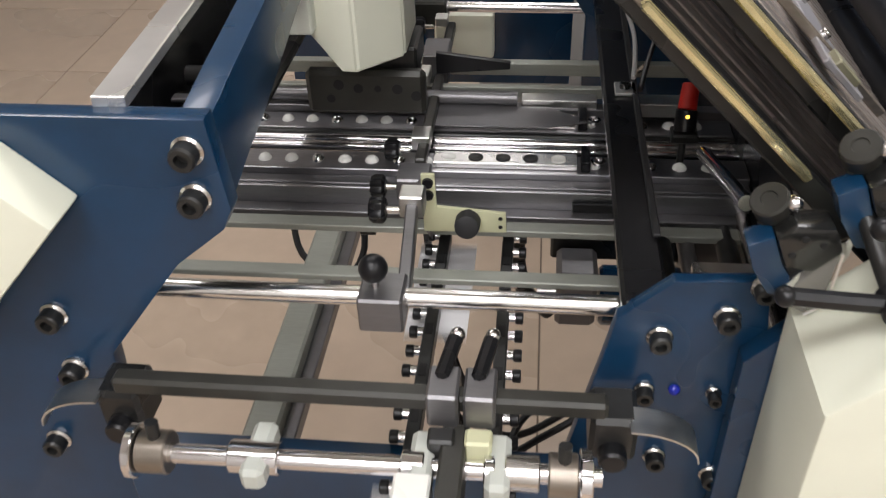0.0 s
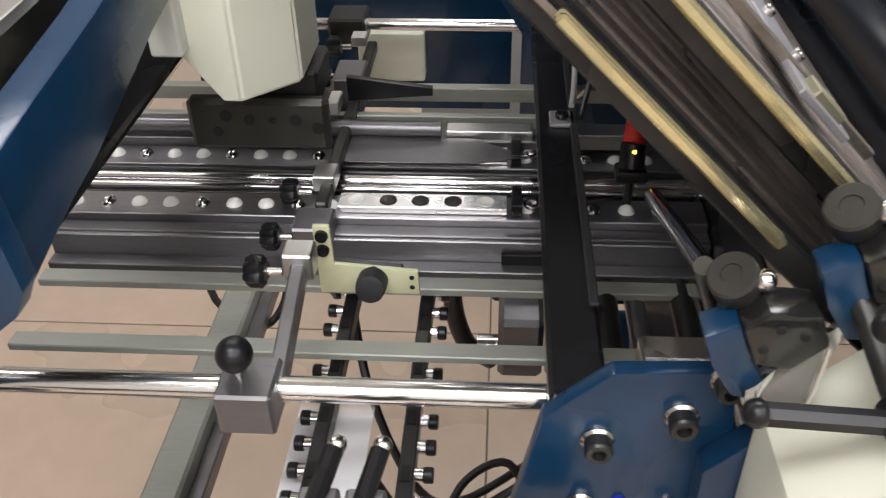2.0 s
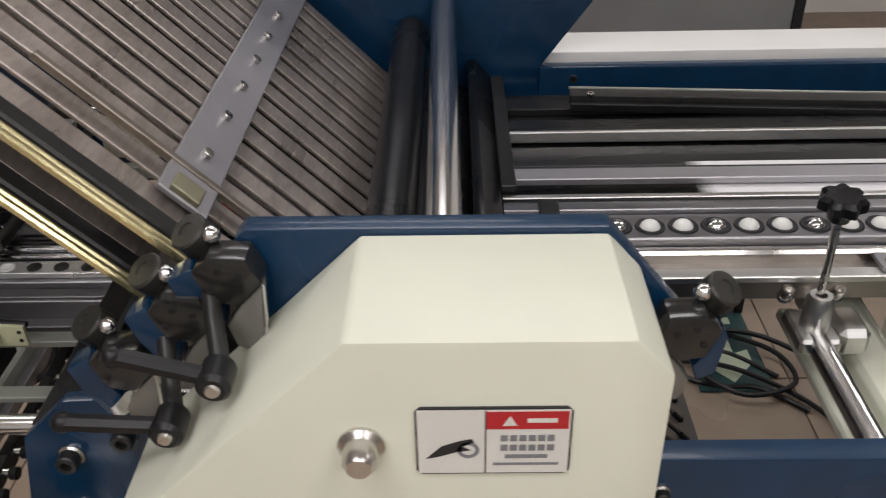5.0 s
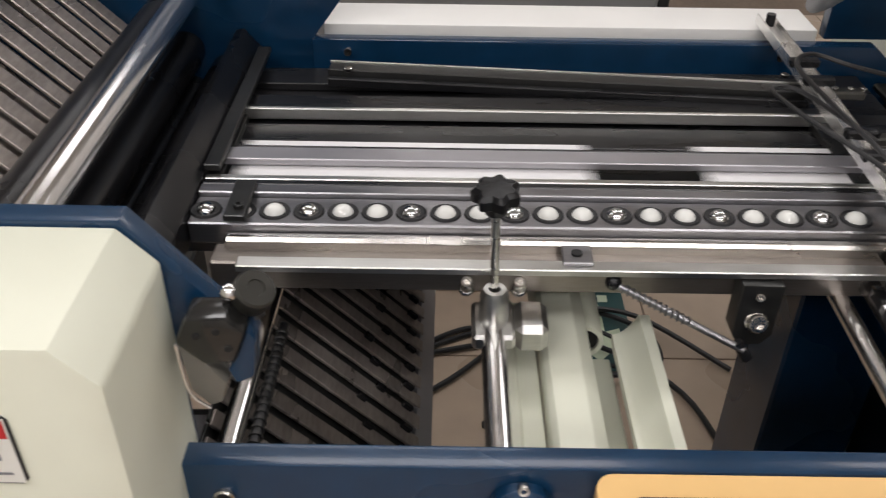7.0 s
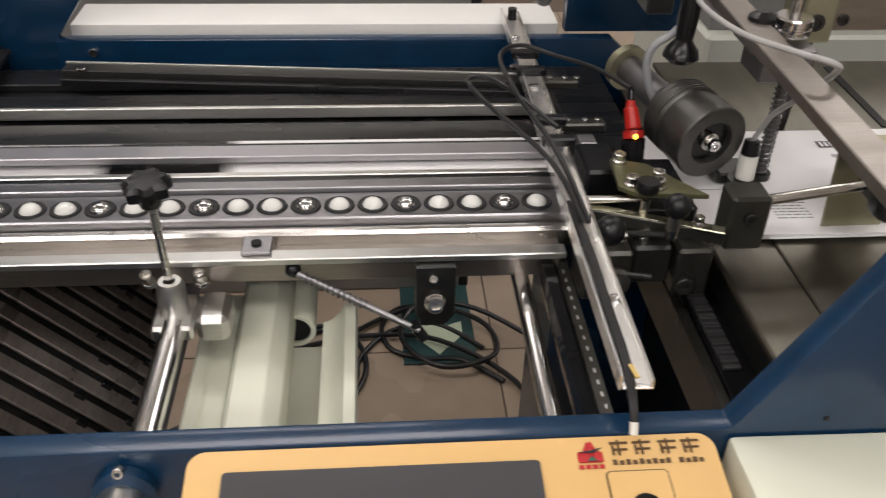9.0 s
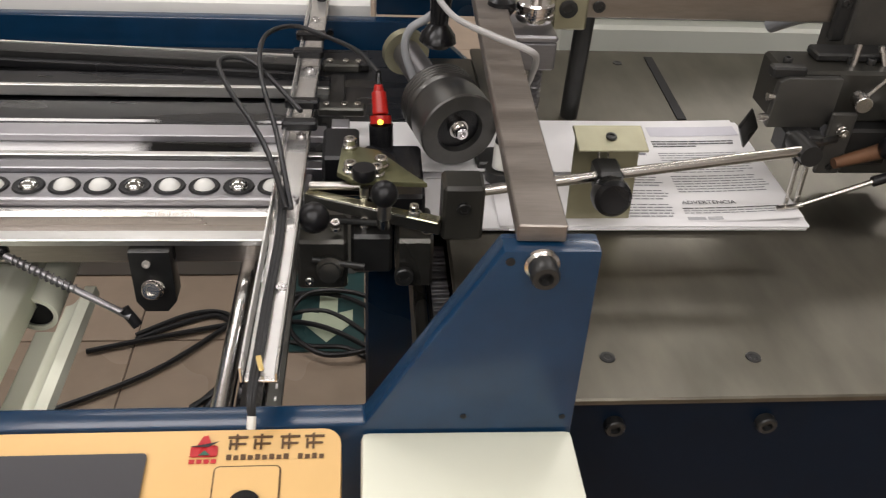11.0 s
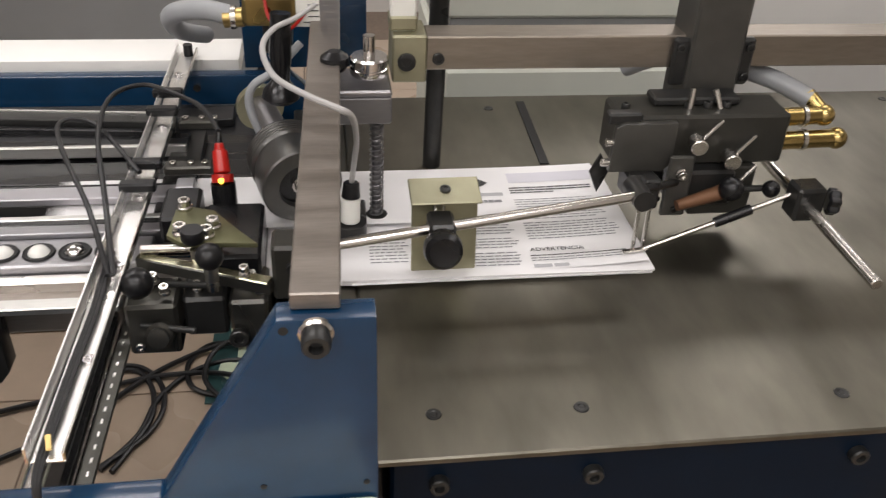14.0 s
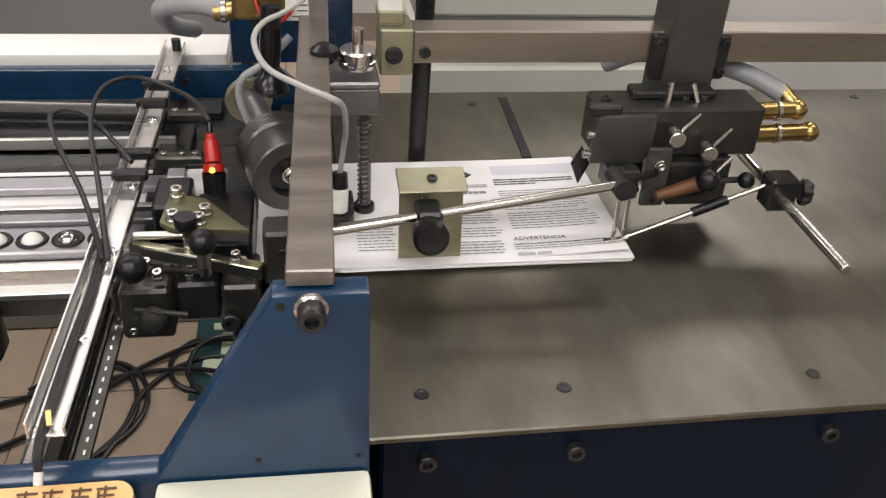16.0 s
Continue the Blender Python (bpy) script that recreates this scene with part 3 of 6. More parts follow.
for k in range(16):
    y = 0.568 + 0.0315 * k
    part("stop", slab(fold_point(0.540, 0.492, y), (0.014, 0.006, 0.008), turn45, 0.0008), BLACK, fl, "small black stop")
    part("stop", slab(fold_point(0.540, 0.532 + 0.012 * (k % 3), y), (0.012, 0.007, 0.008), turn45, 0.0008), BLACK, fl, "small black stop")

# ---------------------------------------------------------------- fold unit
fu = thing("folding_machine", (-0.25, 0.8, 0.0), "blue enamelled frame of the slanting fold unit", "machine frame")
part("front_plate", prism([(-0.352, 1.142), (-0.345, 1.149), (-0.117, 1.148), (-0.062, 1.080), (-0.066, 1.074), (-0.103, 1.052), (-0.106, 0.10), (-0.45, 0.10), (-0.45, 0.93), (-0.352, 1.04)], "y", 0.489, 0.507, 0.002), BLUE, fu)
part("rear_plate", prism([(-0.62, 1.30), (0.02, 1.30), (-0.035, 1.085), (-0.098, 1.0), (-0.098, 0.66), (-0.55, 0.66), (-0.55, 0.93), (-0.62, 1.04)], "y", 1.142, 1.160, 0.002), BLUE, fu)
cv = thing("fold_unit_cover", (-0.25, 0.43, 0.0), "cream enamelled fold unit cover with a warning label", "machine cover")
cover = part("shell", prism([(-0.272, 1.146), (-0.118, 1.146), (-0.096, 1.121), (-0.098, 0.45), (-0.43, 0.45), (-0.43, 0.992)], "y", 0.380, 0.4875, 0.004), CREAM, cv)
part("lock_knob", turned([(0, 0), (0.013, 0), (0.0135, 0.003), (0.010, 0.006), (0.0095, 0.016), (0.007, 0.020), (0, 0.021)], (-0.267, 0.380, 1.074), (0, -1, 0)), STEEL, cv, "bright steel locking bolt")
lb = part("label_plate", prism([(-0.2365, 1.0985), (-0.2335, 1.1015), (-0.1525, 1.1015), (-0.1495, 1.0985), (-0.1495, 1.0540), (-0.1525, 1.0510), (-0.2335, 1.0510), (-0.2365, 1.0540)], "y", 0.3784, 0.3799, 0), INK, cv, "white and red warning label")
part("label_face", box(-0.2353, -0.1507, 0.3779, 0.3783, 1.0522, 1.1003, 0), LABEL, lb)
part("label_header", box(-0.1970, -0.1517, 0.3775, 0.3778, 1.0865, 1.0993, 0), REDINK, lb)
part("label_divider", box(-0.1978, -0.1970, 0.3775, 0.3778, 1.0522, 1.1003, 0), INK, lb)
part("label_sign", prism([(-0.1880, 1.0893), (-0.1800, 1.0893), (-0.1840, 1.0965)], "y", 0.3772, 0.37745, 0), LABEL, lb)
for k, (z, w, h) in enumerate(((1.0795, 0.030, 0.0045), (1.0722, 0.027, 0.0045), (1.0655, 0.024, 0.0028), (1.0595, 0.037, 0.0018))):
    if k < 2:
        for j in range(6):
            part("label_bar", box(-0.1890 + j * 0.0052, -0.1850 + j * 0.0052, 0.3775, 0.3778, z - h / 2, z + h / 2, 0), GREYINK, lb)
    else:
        part("label_bar", box(-0.1745 - w / 2, -0.1745 + w / 2, 0.3775, 0.3778, z - h / 2, z + h / 2, 0), GREYINK, lb)
part("label_bar", box(-0.1745, -0.158, 0.3772, 0.37745, 1.0915, 1.0945, 0), LABEL, lb)
part("pictogram", prism([(-0.231, 1.0640), (-0.222, 1.0735), (-0.212, 1.0775), (-0.205, 1.0790), (-0.2035, 1.0765), (-0.211, 1.0735), (-0.2055, 1.0705), (-0.214, 1.0690), (-0.224, 1.0655)], "y", 0.3775, 0.3778, 0), INK, lb)
part("pictogram", turned([(0.0040, 0), (0.0062, 0), (0.0062, 0.0003), (0.0040, 0.0003)], (-0.207, 0.3778, 1.0705), (0, -1, 0), 20), GREYINK, lb)

tr = thing("chrome_roller", (-0.222, 0.8, 1.08), "long chromed cross roller of the fold unit", "roller")
part("bar", rod((-0.222, 0.520, 1.083), (-0.226, 1.130, 1.087), 0.0148, 32), POLISHED, tr)
part("journal", rod((-0.2219, 0.507, 1.083), (-0.2220, 0.520, 1.083), 0.008, 20), GUNMETAL, tr)
part("journal", rod((-0.2260, 1.130, 1.087), (-0.2261, 1.141, 1.087), 0.008, 20), GUNMETAL, tr)
for x, z, r in ((-0.268, 1.050, 0.022), (-0.262, 0.985, 0.024), (-0.262, 0.925, 0.024), (-0.21, 0.955, 0.024), (-0.31, 0.955, 0.024)):
    fo = thing("fold_roller", (x, 0.8, z), "black knurled fold roller", "roller", "fold rollers")
    part("bar", rod((x, 0.515, z), (x, 1.134, z), r, 32), BLACK, fo)
    for y in (0.508, 1.134):
        part("journal", rod((x, y, z), (x, y + 0.007, z), 0.009, 18), GUNMETAL, fo)
# black filler is added to darken the inlet beside the chrome roller
part("dark_inlet_filler", prism([(-0.195, 0.955), (-0.196, 1.010), (-0.186, 1.012), (-0.166, 0.988), (-0.1655, 0.955)], "y", 0.509, 1.140, 0.001), BLACK, fu, "black filler plate added at the dark inlet")
part("inlet_bar", box(-0.166, -0.150, 0.82, 1.12, 0.9885, 0.996, 0.001), GUNMETAL, fu)

# upper fold plates
for idx, (n, d0, d1, lab) in enumerate(((0.457, 0.93, 1.30, "lower of two slanting fold plates of steel slats"), (0.500, 0.90, 1.42, "upper of two slanting fold plates of steel slats"))):
    fp = thing("upper_fold_plate", tuple(fold_point(n, 1.1, 0.8)), lab, "fold plate", "upper fold plates")
    ys = [0.562 + 0.033 * k for k in range(17)]
    fold_slats(fp, n, d0, d1, ys, 0.0225, 0.004, SLAT)
    # blackened layer behind the slats stands in for their dark gaps
    fold_slats(fp, n - 0.012, d0, d1, [y + 0.0165 for y in ys], 0.014, 0.004, GUNMETAL, "gap_fill_slat")
    for off, wid in ((-0.0030, 0.0052), (0.0028, 0.0045)):
        part("edge_rail", slab(fold_point(n + 0.002, 1.149, 0.521 + off), (0.174, wid, 0.0065), turn45, 0.0018), RAIL_ZINC, fp, "polished yellow zinc edge rail")
    part("edge_rail", slab(fold_point(n - 0.004, (d0 + d1) / 2, 0.540), (d1 - d0, 0.018, 0.018), turn45, 0.002), GUNMETAL, fp, "dark edge rail")
    part("edge_strip", slab(fold_point(n - 0.001, (1.10 + d1) / 2, 0.5275), (d1 - 1.10, 0.003, 0.004), turn45, 0.0008), BROWN_STEEL, fp, "thin bright edge strip")
    part("top_bar", slab(fold_point(n, d1 + 0.005, 0.83), (0.010, 0.62, 0.014), turn45, 0.002), GUNMETAL, fp, "dark top bar")
    for dy in (0.0, 0.024):
        cap_bolt(fp, fold_point(n, d1 + 0.010, 0.536 + dy), (-1, 0, 1), 0.004, 0.006, True, CHROME)
    if idx:
        part("cross_strip", slab(fold_point(0.511, 1.085, 0.84), (0.042, 0.56, 0.005), turn45, 0.001), LILAC, fp, "satin steel cross strip")
        for y in (0.63, 0.70, 0.765, 0.83, 0.895, 0.96, 1.03):
            cap_bolt(fp, fold_point(0.5135, 1.085, y), (1, 0, 1), 0.0045, 0.005, False, STEEL)
        part("pinch_rail", slab(fold_point(0.512, 1.12, 0.60), (0.20, 0.007, 0.007), turn45, 0.001), BROWN_STEEL, fp, "thin dull edge rail")
        part("stop_block", slab(fold_point(0.5135, 1.086, 0.572), (0.024, 0.020, 0.010), turn45, 0.001), ZINC, fp, "yellow zinc plated stop block")

# clamp heads with levers at the plate ends


def clamp_head(name, c, label, group, flip=1):
    ch = thing(name, tuple(c), label, "clamp", group)

    def poly(pts):
        pts = [(c.x + flip * u, c.z + w) for u, w in pts]
        return pts if flip > 0 else list(reversed(pts))

    part("head", prism(poly([(-0.017, 0.012), (-0.006, 0.023), (0.018, 0.022), (0.026, 0.004), (0.010, -0.013), (-0.008, -0.010)]), "y", c.y - 0.014, c.y + 0.010, 0.003), HEAD, ch)
    wide = [(-0.034, 0.004), (-0.0175, 0.0125), (-0.0085, -0.0105), (-0.002, -0.020), (-0.004, -0.036), (-0.014, -0.036), (-0.027, -0.016)]
    slim = [(-0.022, 0.004), (-0.0175, 0.0125), (-0.0085, -0.0105), (-0.002, -0.020), (-0.006, -0.032), (-0.018, -0.026)]
    part("flank", prism(poly(wide if flip > 0 else slim), "y", c.y - 0.010, c.y + 0.010, 0.002), BLUE, ch, "blue enamelled flank")
    part("skirt", prism(poly([(0.0258, 0.003), (0.0105, -0.0132), (-0.0012, -0.030), (0.003, -0.046), (0.012, -0.050), (0.023, -0.036)]), "y", c.y - 0.012, c.y + 0.004, 0.003), SMOKE, ch, "smoky grey plastic skirt")
    part("skirt_edge", sweep([(c.x + flip * 0.0262, c.y - 0.012, c.z + 0.002), (c.x + flip * 0.0235, c.y - 0.0125, c.z - 0.036), (c.x + flip * 0.012, c.y - 0.0125, c.z - 0.0505)], 0.0011, 6), BRIGHT, ch)
    for q, w in ((-0.006, 0.001), (0.012, 0.010), (0.000, 0.014)):
        part("screw", turned([(0, 0.001), (0.0022, 0.001), (0.0026, 0)], (c.x + flip * q, c.y - 0.014, c.z + w), (0, -1, 0), 12), DEEP, ch)
    a = c + Vector((-0.015 * flip, 0.014, 0.018))
    part("disc", turned([(0, 0.0), (0.0124, 0.0), (0.0130, 0.001), (0.0130, 0.013), (0.0118, 0.0146), (0.0056, 0.0148), (0.0052, 0.0138), (0, 0.0138)], a, (-0.45 * flip, -0.35, 0.80), 28), IRON, ch, "round dark adjusting disc")
    part("stud", ball(c + Vector((-0.006 * flip, 0.006, 0.028)), 0.0062, None, 12, 8), CHROME, ch, "bright stud")
    part("foot", rod(c + Vector((-0.018 * flip, 0.010, 0.006)), a, 0.007, 14), GUNMETAL, ch)
    return ch


for cx, cz in ((-0.441, 1.050), (-0.394, 1.091), (-0.361, 1.120)):
    clamp_head("plate_clamp", Vector((cx + 0.003, 0.478, cz + 0.001)), "dark grey clamp head with a blue flank and disc", "plate clamps")
for k, (hx, hz, tx, tz, y) in enumerate(((-0.356, 1.088, -0.414, 1.106, 0.420), (-0.391, 1.050, -0.457, 1.054, 0.420))):
    hd = thing("clamp_lever", (hx, y, hz), "black plastic clamp lever with a rounded hub", "lever", "clamp levers")
    part("hub", rod((hx, y - 0.011, hz), (hx, y + 0.013, hz), 0.0108, 24, bevel=0.003), BLACK, hd)
    part("grip", slab(((hx + tx) / 2, y, (hz + tz) / 2), (math.hypot(tx - hx, tz - hz), 0.011, 0.0115), Euler((0, -math.atan2(tz - hz, tx - hx) + math.pi, 0)).to_matrix(), 0.005), BLACK, hd)
    part("end_cap", ball((tx, y, tz), 0.0070, None, 16, 8), BLACK, hd)
    part("screw", turned([(0, 0.002), (0.004, 0.002), (0.005, 0)], (hx, y - 0.011, hz), (0, -1, 0), 14), STEEL, hd)
    part("stem", rod((hx, y + 0.012, hz), (hx - 0.012, 0.475, hz + 0.03), 0.006, 14), GUNMETAL, hd)

clamp_head("end_clamp", Vector((-0.062, 0.474, 1.076)), "dark grey end clamp with a round disc and skirt", "", -1)

# ---------------------------------------------------------------- control panel
cp = thing("control_panel", (0.35, 0.36, 0.95), "gold faced control panel with a grey screen", "control panel")
TILT = radians(10)


def panel_pt(u, v, h=0.0):
    """u along the panel, v from its rear edge to the front, h above its face."""
    return Vector((u, 0.449 - v * math.cos(TILT) + h * math.sin(TILT) * -1, 0.9835 - v * math.sin(TILT) + h * math.cos(TILT)))


def panel_plate(name, u0, u1, v0, v1, h0, h1, r, mat, parent, label=""):
    out = bmesh.new()
    pts = []
    for cu, cv2, a0 in ((u1 - r, v0 + r, 0), (u0 + r, v0 + r, 90), (u0 + r, v1 - r, 180), (u1 - r, v1 - r, 270)):
        for k in range(6):
            a = radians(a0 + 18 * k)
            pts.append((cu + r * math.cos(a), cv2 - r * math.sin(a)))
    lo = [out.verts.new(panel_pt(u, v, h0)) for u, v in pts]
    hi = [out.verts.new(panel_pt(u, v, h1)) for u, v in pts]
    out.faces.new(lo)
    out.faces.new(list(reversed(hi)))
    for i in range(len(pts)):
        j = (i + 1) % len(pts)
        out.faces.new((lo[i], hi[i], hi[j], lo[j]))
    return part(name, out, mat, parent, label)


panel_plate("face", 0.172, 0.530, 0.0, 0.24, -0.03, 0.0, 0.012, GOLD, cp, "gold coloured sheet face")
bez = panel_plate("screen_bezel", 0.196, 0.406, 0.018, 0.17, 0.0005, 0.003, 0.003, SCREEN, cp, "dark grey screen bezel")
panel_plate("screen", 0.222, 0.382, 0.050, 0.15, 0.0035, 0.0042, 0.002, LCD, bez, "blue lit screen")
panel_plate("button_frame", 0.449, 0.492, 0.0275, 0.076, 0.0005, 0.0009, 0.004, BROWNINK, cp)
panel_plate("button_field", 0.4501, 0.4909, 0.0286, 0.0749, 0.0012, 0.0016, 0.003, GOLD, cp)
panel_plate("button", 0.461, 0.481, 0.047, 0.067, 0.0018, 0.005, 0.0099, BLACK, cp, "round black push button")

# brand mark and maker's name as plain shapes
mark = panel_plate("brand_mark", 0.4325, 0.4500, 0.012, 0.0205, 0.0005, 0.0009, 0.002, REDINK, cp, "red triangular mark")


def panel_poly(name, pts, h, mat, parent):
    out = bmesh.new()
    lo = [out.verts.new(panel_pt(u, v, h)) for u, v in pts]
    hi = [out.verts.new(panel_pt(u, v, h + 0.0004)) for u, v in pts]
    out.faces.new(lo)
    out.faces.new(list(reversed(hi)))
    for i in range(len(pts)):
        j = (i + 1) % len(pts)
        out.faces.new((lo[i], hi[i], hi[j], lo[j]))
    return part(name, out, mat, parent, smooth=False)


panel_poly("mark_leg", [(0.4325, 0.0205), (0.4375, 0.0205), (0.4425, 0.0075), (0.4400, 0.0050)], 0.0012, REDINK, cp)
panel_poly("mark_leg", [(0.4500, 0.0205), (0.4450, 0.0205), (0.4398, 0.0060), (0.4430, 0.0050)], 0.0017, REDINK, cp)
panel_poly("mark_leaf", [(0.4385, 0.0200), (0.4420, 0.0165), (0.4455, 0.0200)], 0.0022, GREENINK, cp)
panel_poly("mark_swash", [(0.4325, 0.0135), (0.4420, 0.0120), (0.4505, 0.0100), (0.4440, 0.0140)], 0.0022, INK, cp)
for k in range(4):
    panel_plate("mark_bar", 0.4325 + 0.0046 * k, 0.4360 + 0.0046 * k, 0.0222, 0.0252, 0.0005, 0.0009, 0.0003, REDINK, cp)
for k, (u0, u1) in enumerate(((0.4560, 0.4690), (0.4720, 0.4850), (0.4900, 0.5030), (0.5060, 0.5190))):
    panel_plate("name_bar", u0, u1, 0.0052, 0.0070, 0.0005, 0.0009, 0.0004, BROWNINK, cp)
    panel_plate("name_bar", u0 + 0.0012, u1 - 0.001, 0.0104, 0.0120, 0.0005, 0.0009, 0.0004, BROWNINK, cp)
    panel_plate("name_bar", u0 + 0.0050, u0 + 0.0066, 0.0040, 0.0160, 0.0011, 0.0014, 0.0004, BROWNINK, cp)
    panel_plate("name_bar", u0 + 0.001, u0 + 0.0026, 0.0080, 0.0158, 0.0011, 0.0014, 0.0004, BROWNINK, cp)
for k in range(14):
    if k != 9:
        panel_plate("name_bar", 0.4560 + 0.0046 * k, 0.4592 + 0.0046 * k, 0.0190 + 0.0008 * (k % 2), 0.0230, 0.0005, 0.0009, 0.0004, BROWNINK, cp)
pk = thing("panel_knob", (0.115, 0.42, 0.95), "steel clamp knob in front of the blue plate", "knob")
part("base", turned([(0, 0), (0.022, 0), (0.022, 0.008), (0.016, 0.012), (0, 0.012)], (0.126, 0.449, 0.952), (0, -1, 0)), BLUE, pk, "blue enamelled base flange")
part("grip", turned([(0, 0), (0.016, 0), (0.0175, 0.004), (0.0175, 0.024), (0.013, 0.030), (0.006, 0.030), (0.006, 0.024), (0, 0.024)], (0.126, 0.437, 0.952), (0, -1, 0)), STEEL, pk)
cap_bolt(pk, (0.126, 0.445, 0.974), (0, -1, 0.3), 0.004, 0.006, False, STEEL)

# ---------------------------------------------------------------- feeder head and paper
ps = thing("paper_stack", (0.80, 0.82, 0.96), "stack of printed white instruction leaflets on the table", "paper stack")
part("lower_ream", box(0.60, 0.975, 0.716, 0.928, 0.9606, 0.9636, 0.0004), PAPER, ps)
part("ream", box(0.672, 0.9765, 0.7155, 0.930, 0.9638, 0.9668, 0.0004), PAPER, ps)
bm = bmesh.new()
nx, ny = 24, 14
grid = []
for j in range(ny + 1):
    row = []
    for i in range(nx + 1):
        u, v = i / nx, j / ny
        z = 0.9671 + 0.007 * max(0.0, u - 0.55) ** 2 * 4 * (0.4 + 0.6 * (1 - v)) + 0.004 * max(0.0, v - 0.7) * (u - 0.2)
        row.append(bm.verts.new((0.690 + 0.282 * u - 0.004 * v * u, 0.722 + 0.207 * v, z)))
    grid.append(row)
for j in range(ny):
    for i in range(nx):
        bm.faces.new((grid[j][i], grid[j][i + 1], grid[j + 1][i + 1], grid[j + 1][i]))
top_sheet = part("top_sheet", bm, PAPER, ps, "slightly curled printed top sheet")


def on_sheet(x, y):
    u, v = (x - 0.690) / 0.282, (y - 0.722) / 0.207
    return 0.9671 + 0.007 * max(0.0, u - 0.55) ** 2 * 4 * (0.4 + 0.6 * (1 - v)) + 0.004 * max(0.0, v - 0.7) * (u - 0.2)


def ink_bar(name, x0, x1, y0, y1, mat, lift=0.0005):
    out = bmesh.new()
    n = max(2, int((x1 - x0) / 0.012))
    lo, hi = [], []
    for i in range(n + 1):
        x = x0 + (x1 - x0) * i / n
        lo.append(out.verts.new((x, y0, on_sheet(x, y0) + lift)))
        hi.append(out.verts.new((x, y1, on_sheet(x, y1) + lift)))
    for i in range(n):
        out.faces.new((lo[i], lo[i + 1], hi[i + 1], hi[i]))
    return part(name, out, mat, top_sheet, smooth=False)


rnd = random.Random(5)


def text_line(x0, x1, y, h, mat, gap=0.0022, lift=0.0005):
    """One printed line, as a row of plain word bars."""
    out = bmesh.new()
    x = x0
    while x < x1 - 0.003:
        w = min(x1 - x, rnd.choice((0.004, 0.006, 0.008, 0.011)))
        pts = [(x, y), (x + w, y), (x + w, y + h), (x, y + h)]
        out.faces.new([out.verts.new((a, b, on_sheet(a, b) + lift)) for a, b in pts])
        x += w + gap
    return part("text_bar", out, mat, top_sheet, smooth=False)


for k in range(7):
    text_line(0.863, 0.962 - 0.010 * rnd.random(), 0.7745 + 0.0050 * k, 0.0017, GREYINK, 0.0012)
for k in range(9):
    text_line(0.863, 0.960 - 0.014 * rnd.random(), 0.8130 + 0.0050 * k, 0.0016, GREYINK, 0.0014)
for k in range(16):
    if k not in (5, 10):
        text_line(0.801, 0.852 - 0.008 * rnd.random(), 0.7300 + 0.0052 * k, 0.0018, GREYINK, 0.0012)
text_line(0.858, 0.955, 0.7440, 0.0016, INK, 0.001)
for k in range(2):
    text_line(0.858, 0.960 - 0.01 * k, 0.7395 - 0.004 * k, 0.0014, GREYINK, 0.0014)
for k in range(3):
    text_line(0.862, 0.955 - 0.045 * (k == 0), 0.8680 + 0.0052 * k, 0.0026, INK, 0.001)
for k in range(8):
    text_line(0.700, 0.742 - 0.008 * rnd.random(), 0.7420 + 0.0056 * k, 0.0018, GREYINK, 0.0014)
ink_bar("print_block", 0.864, 0.966, 0.8915, 0.9130, PALE_INK)
ink_bar("print_block", 0.812, 0.853, 0.8640, 0.8710, MID_INK)
text_line(0.812, 0.853, 0.8500, 0.0055, GREYINK, 0.0008)
ink_bar("print_block", 0.858, 0.876, 0.7240, 0.7295, MID_INK)
ink_bar("print_block", 0.878, 0.893, 0.7240, 0.7295, MID_INK)
ink_bar("print_mark", 0.806, 0.832, 0.8860, 0.9010, INK)
out = bmesh.new()
out.faces.new([out.verts.new((a, b, on_sheet(a, b) + 0.0005)) for a, b in ((0.8322, 0.8860), (0.8400, 0.8935), (0.8322, 0.9010))])
part("print_mark", out, INK, top_sheet, smooth=False)
for k in range(4):
    ink_bar("mark_bar", 0.809 + 0.0058 * k, 0.8125 + 0.0058 * k, 0.8885, 0.8985, PAPER, 0.0009)
for yaw, dx, dy, z in ((0.5, -0.002, -0.0030, 0.96372), (-0.4, 0.002, -0.0015, 0.96692)):
    part("loose_sheet", slab((0.828 + dx, 0.8205 + dy, z), (0.292, 0.209, 0.0001), Euler((0, 0, radians(yaw))).to_matrix(), 0), PAPER, ps)
txt = bpy.data.curves.new("heading", "FONT")
txt.body, txt.size, txt.extrude = "ADVERTENCIA", 0.0083, 0.0001
txo = new("heading", txt)
txo.parent = top_sheet
txo.location = (0.8590, 0.7505, 0.9690)
txo.rotation_euler = (0, radians(-1.0), 0)
txt.materials.append(INK)

gpn = thing("paper_guide", (0.76, 0.70, 0.96), "zinc plated paper guide plate with a black knob on a rod", "paper guide")
part("plate", slab((0.7685, 0.7335, 1.008), (0.062, 0.003, 0.096), Euler((radians(-6), 0, radians(1))).to_matrix(), 0.001), ZINC, gpn)
part("lip", slab((0.7655, 0.722, 1.0568), (0.064, 0.034, 0.003), Euler((radians(14), 0, radians(1))).to_matrix(), 0.001), ZINC, gpn)
cap_bolt(gpn, (0.766, 0.722, 1.0583), (0, -0.25, 1), 0.005, 0.002, False)
part("clamp", box(0.748, 0.772, 0.682, 0.712, 1.020, 1.044, 0.003), GUNMETAL, gpn, "dark clamp block")
part("stem", rod((0.760, 0.712, 1.034), (0.762, 0.730, 1.046), 0.006), STEEL, gpn)
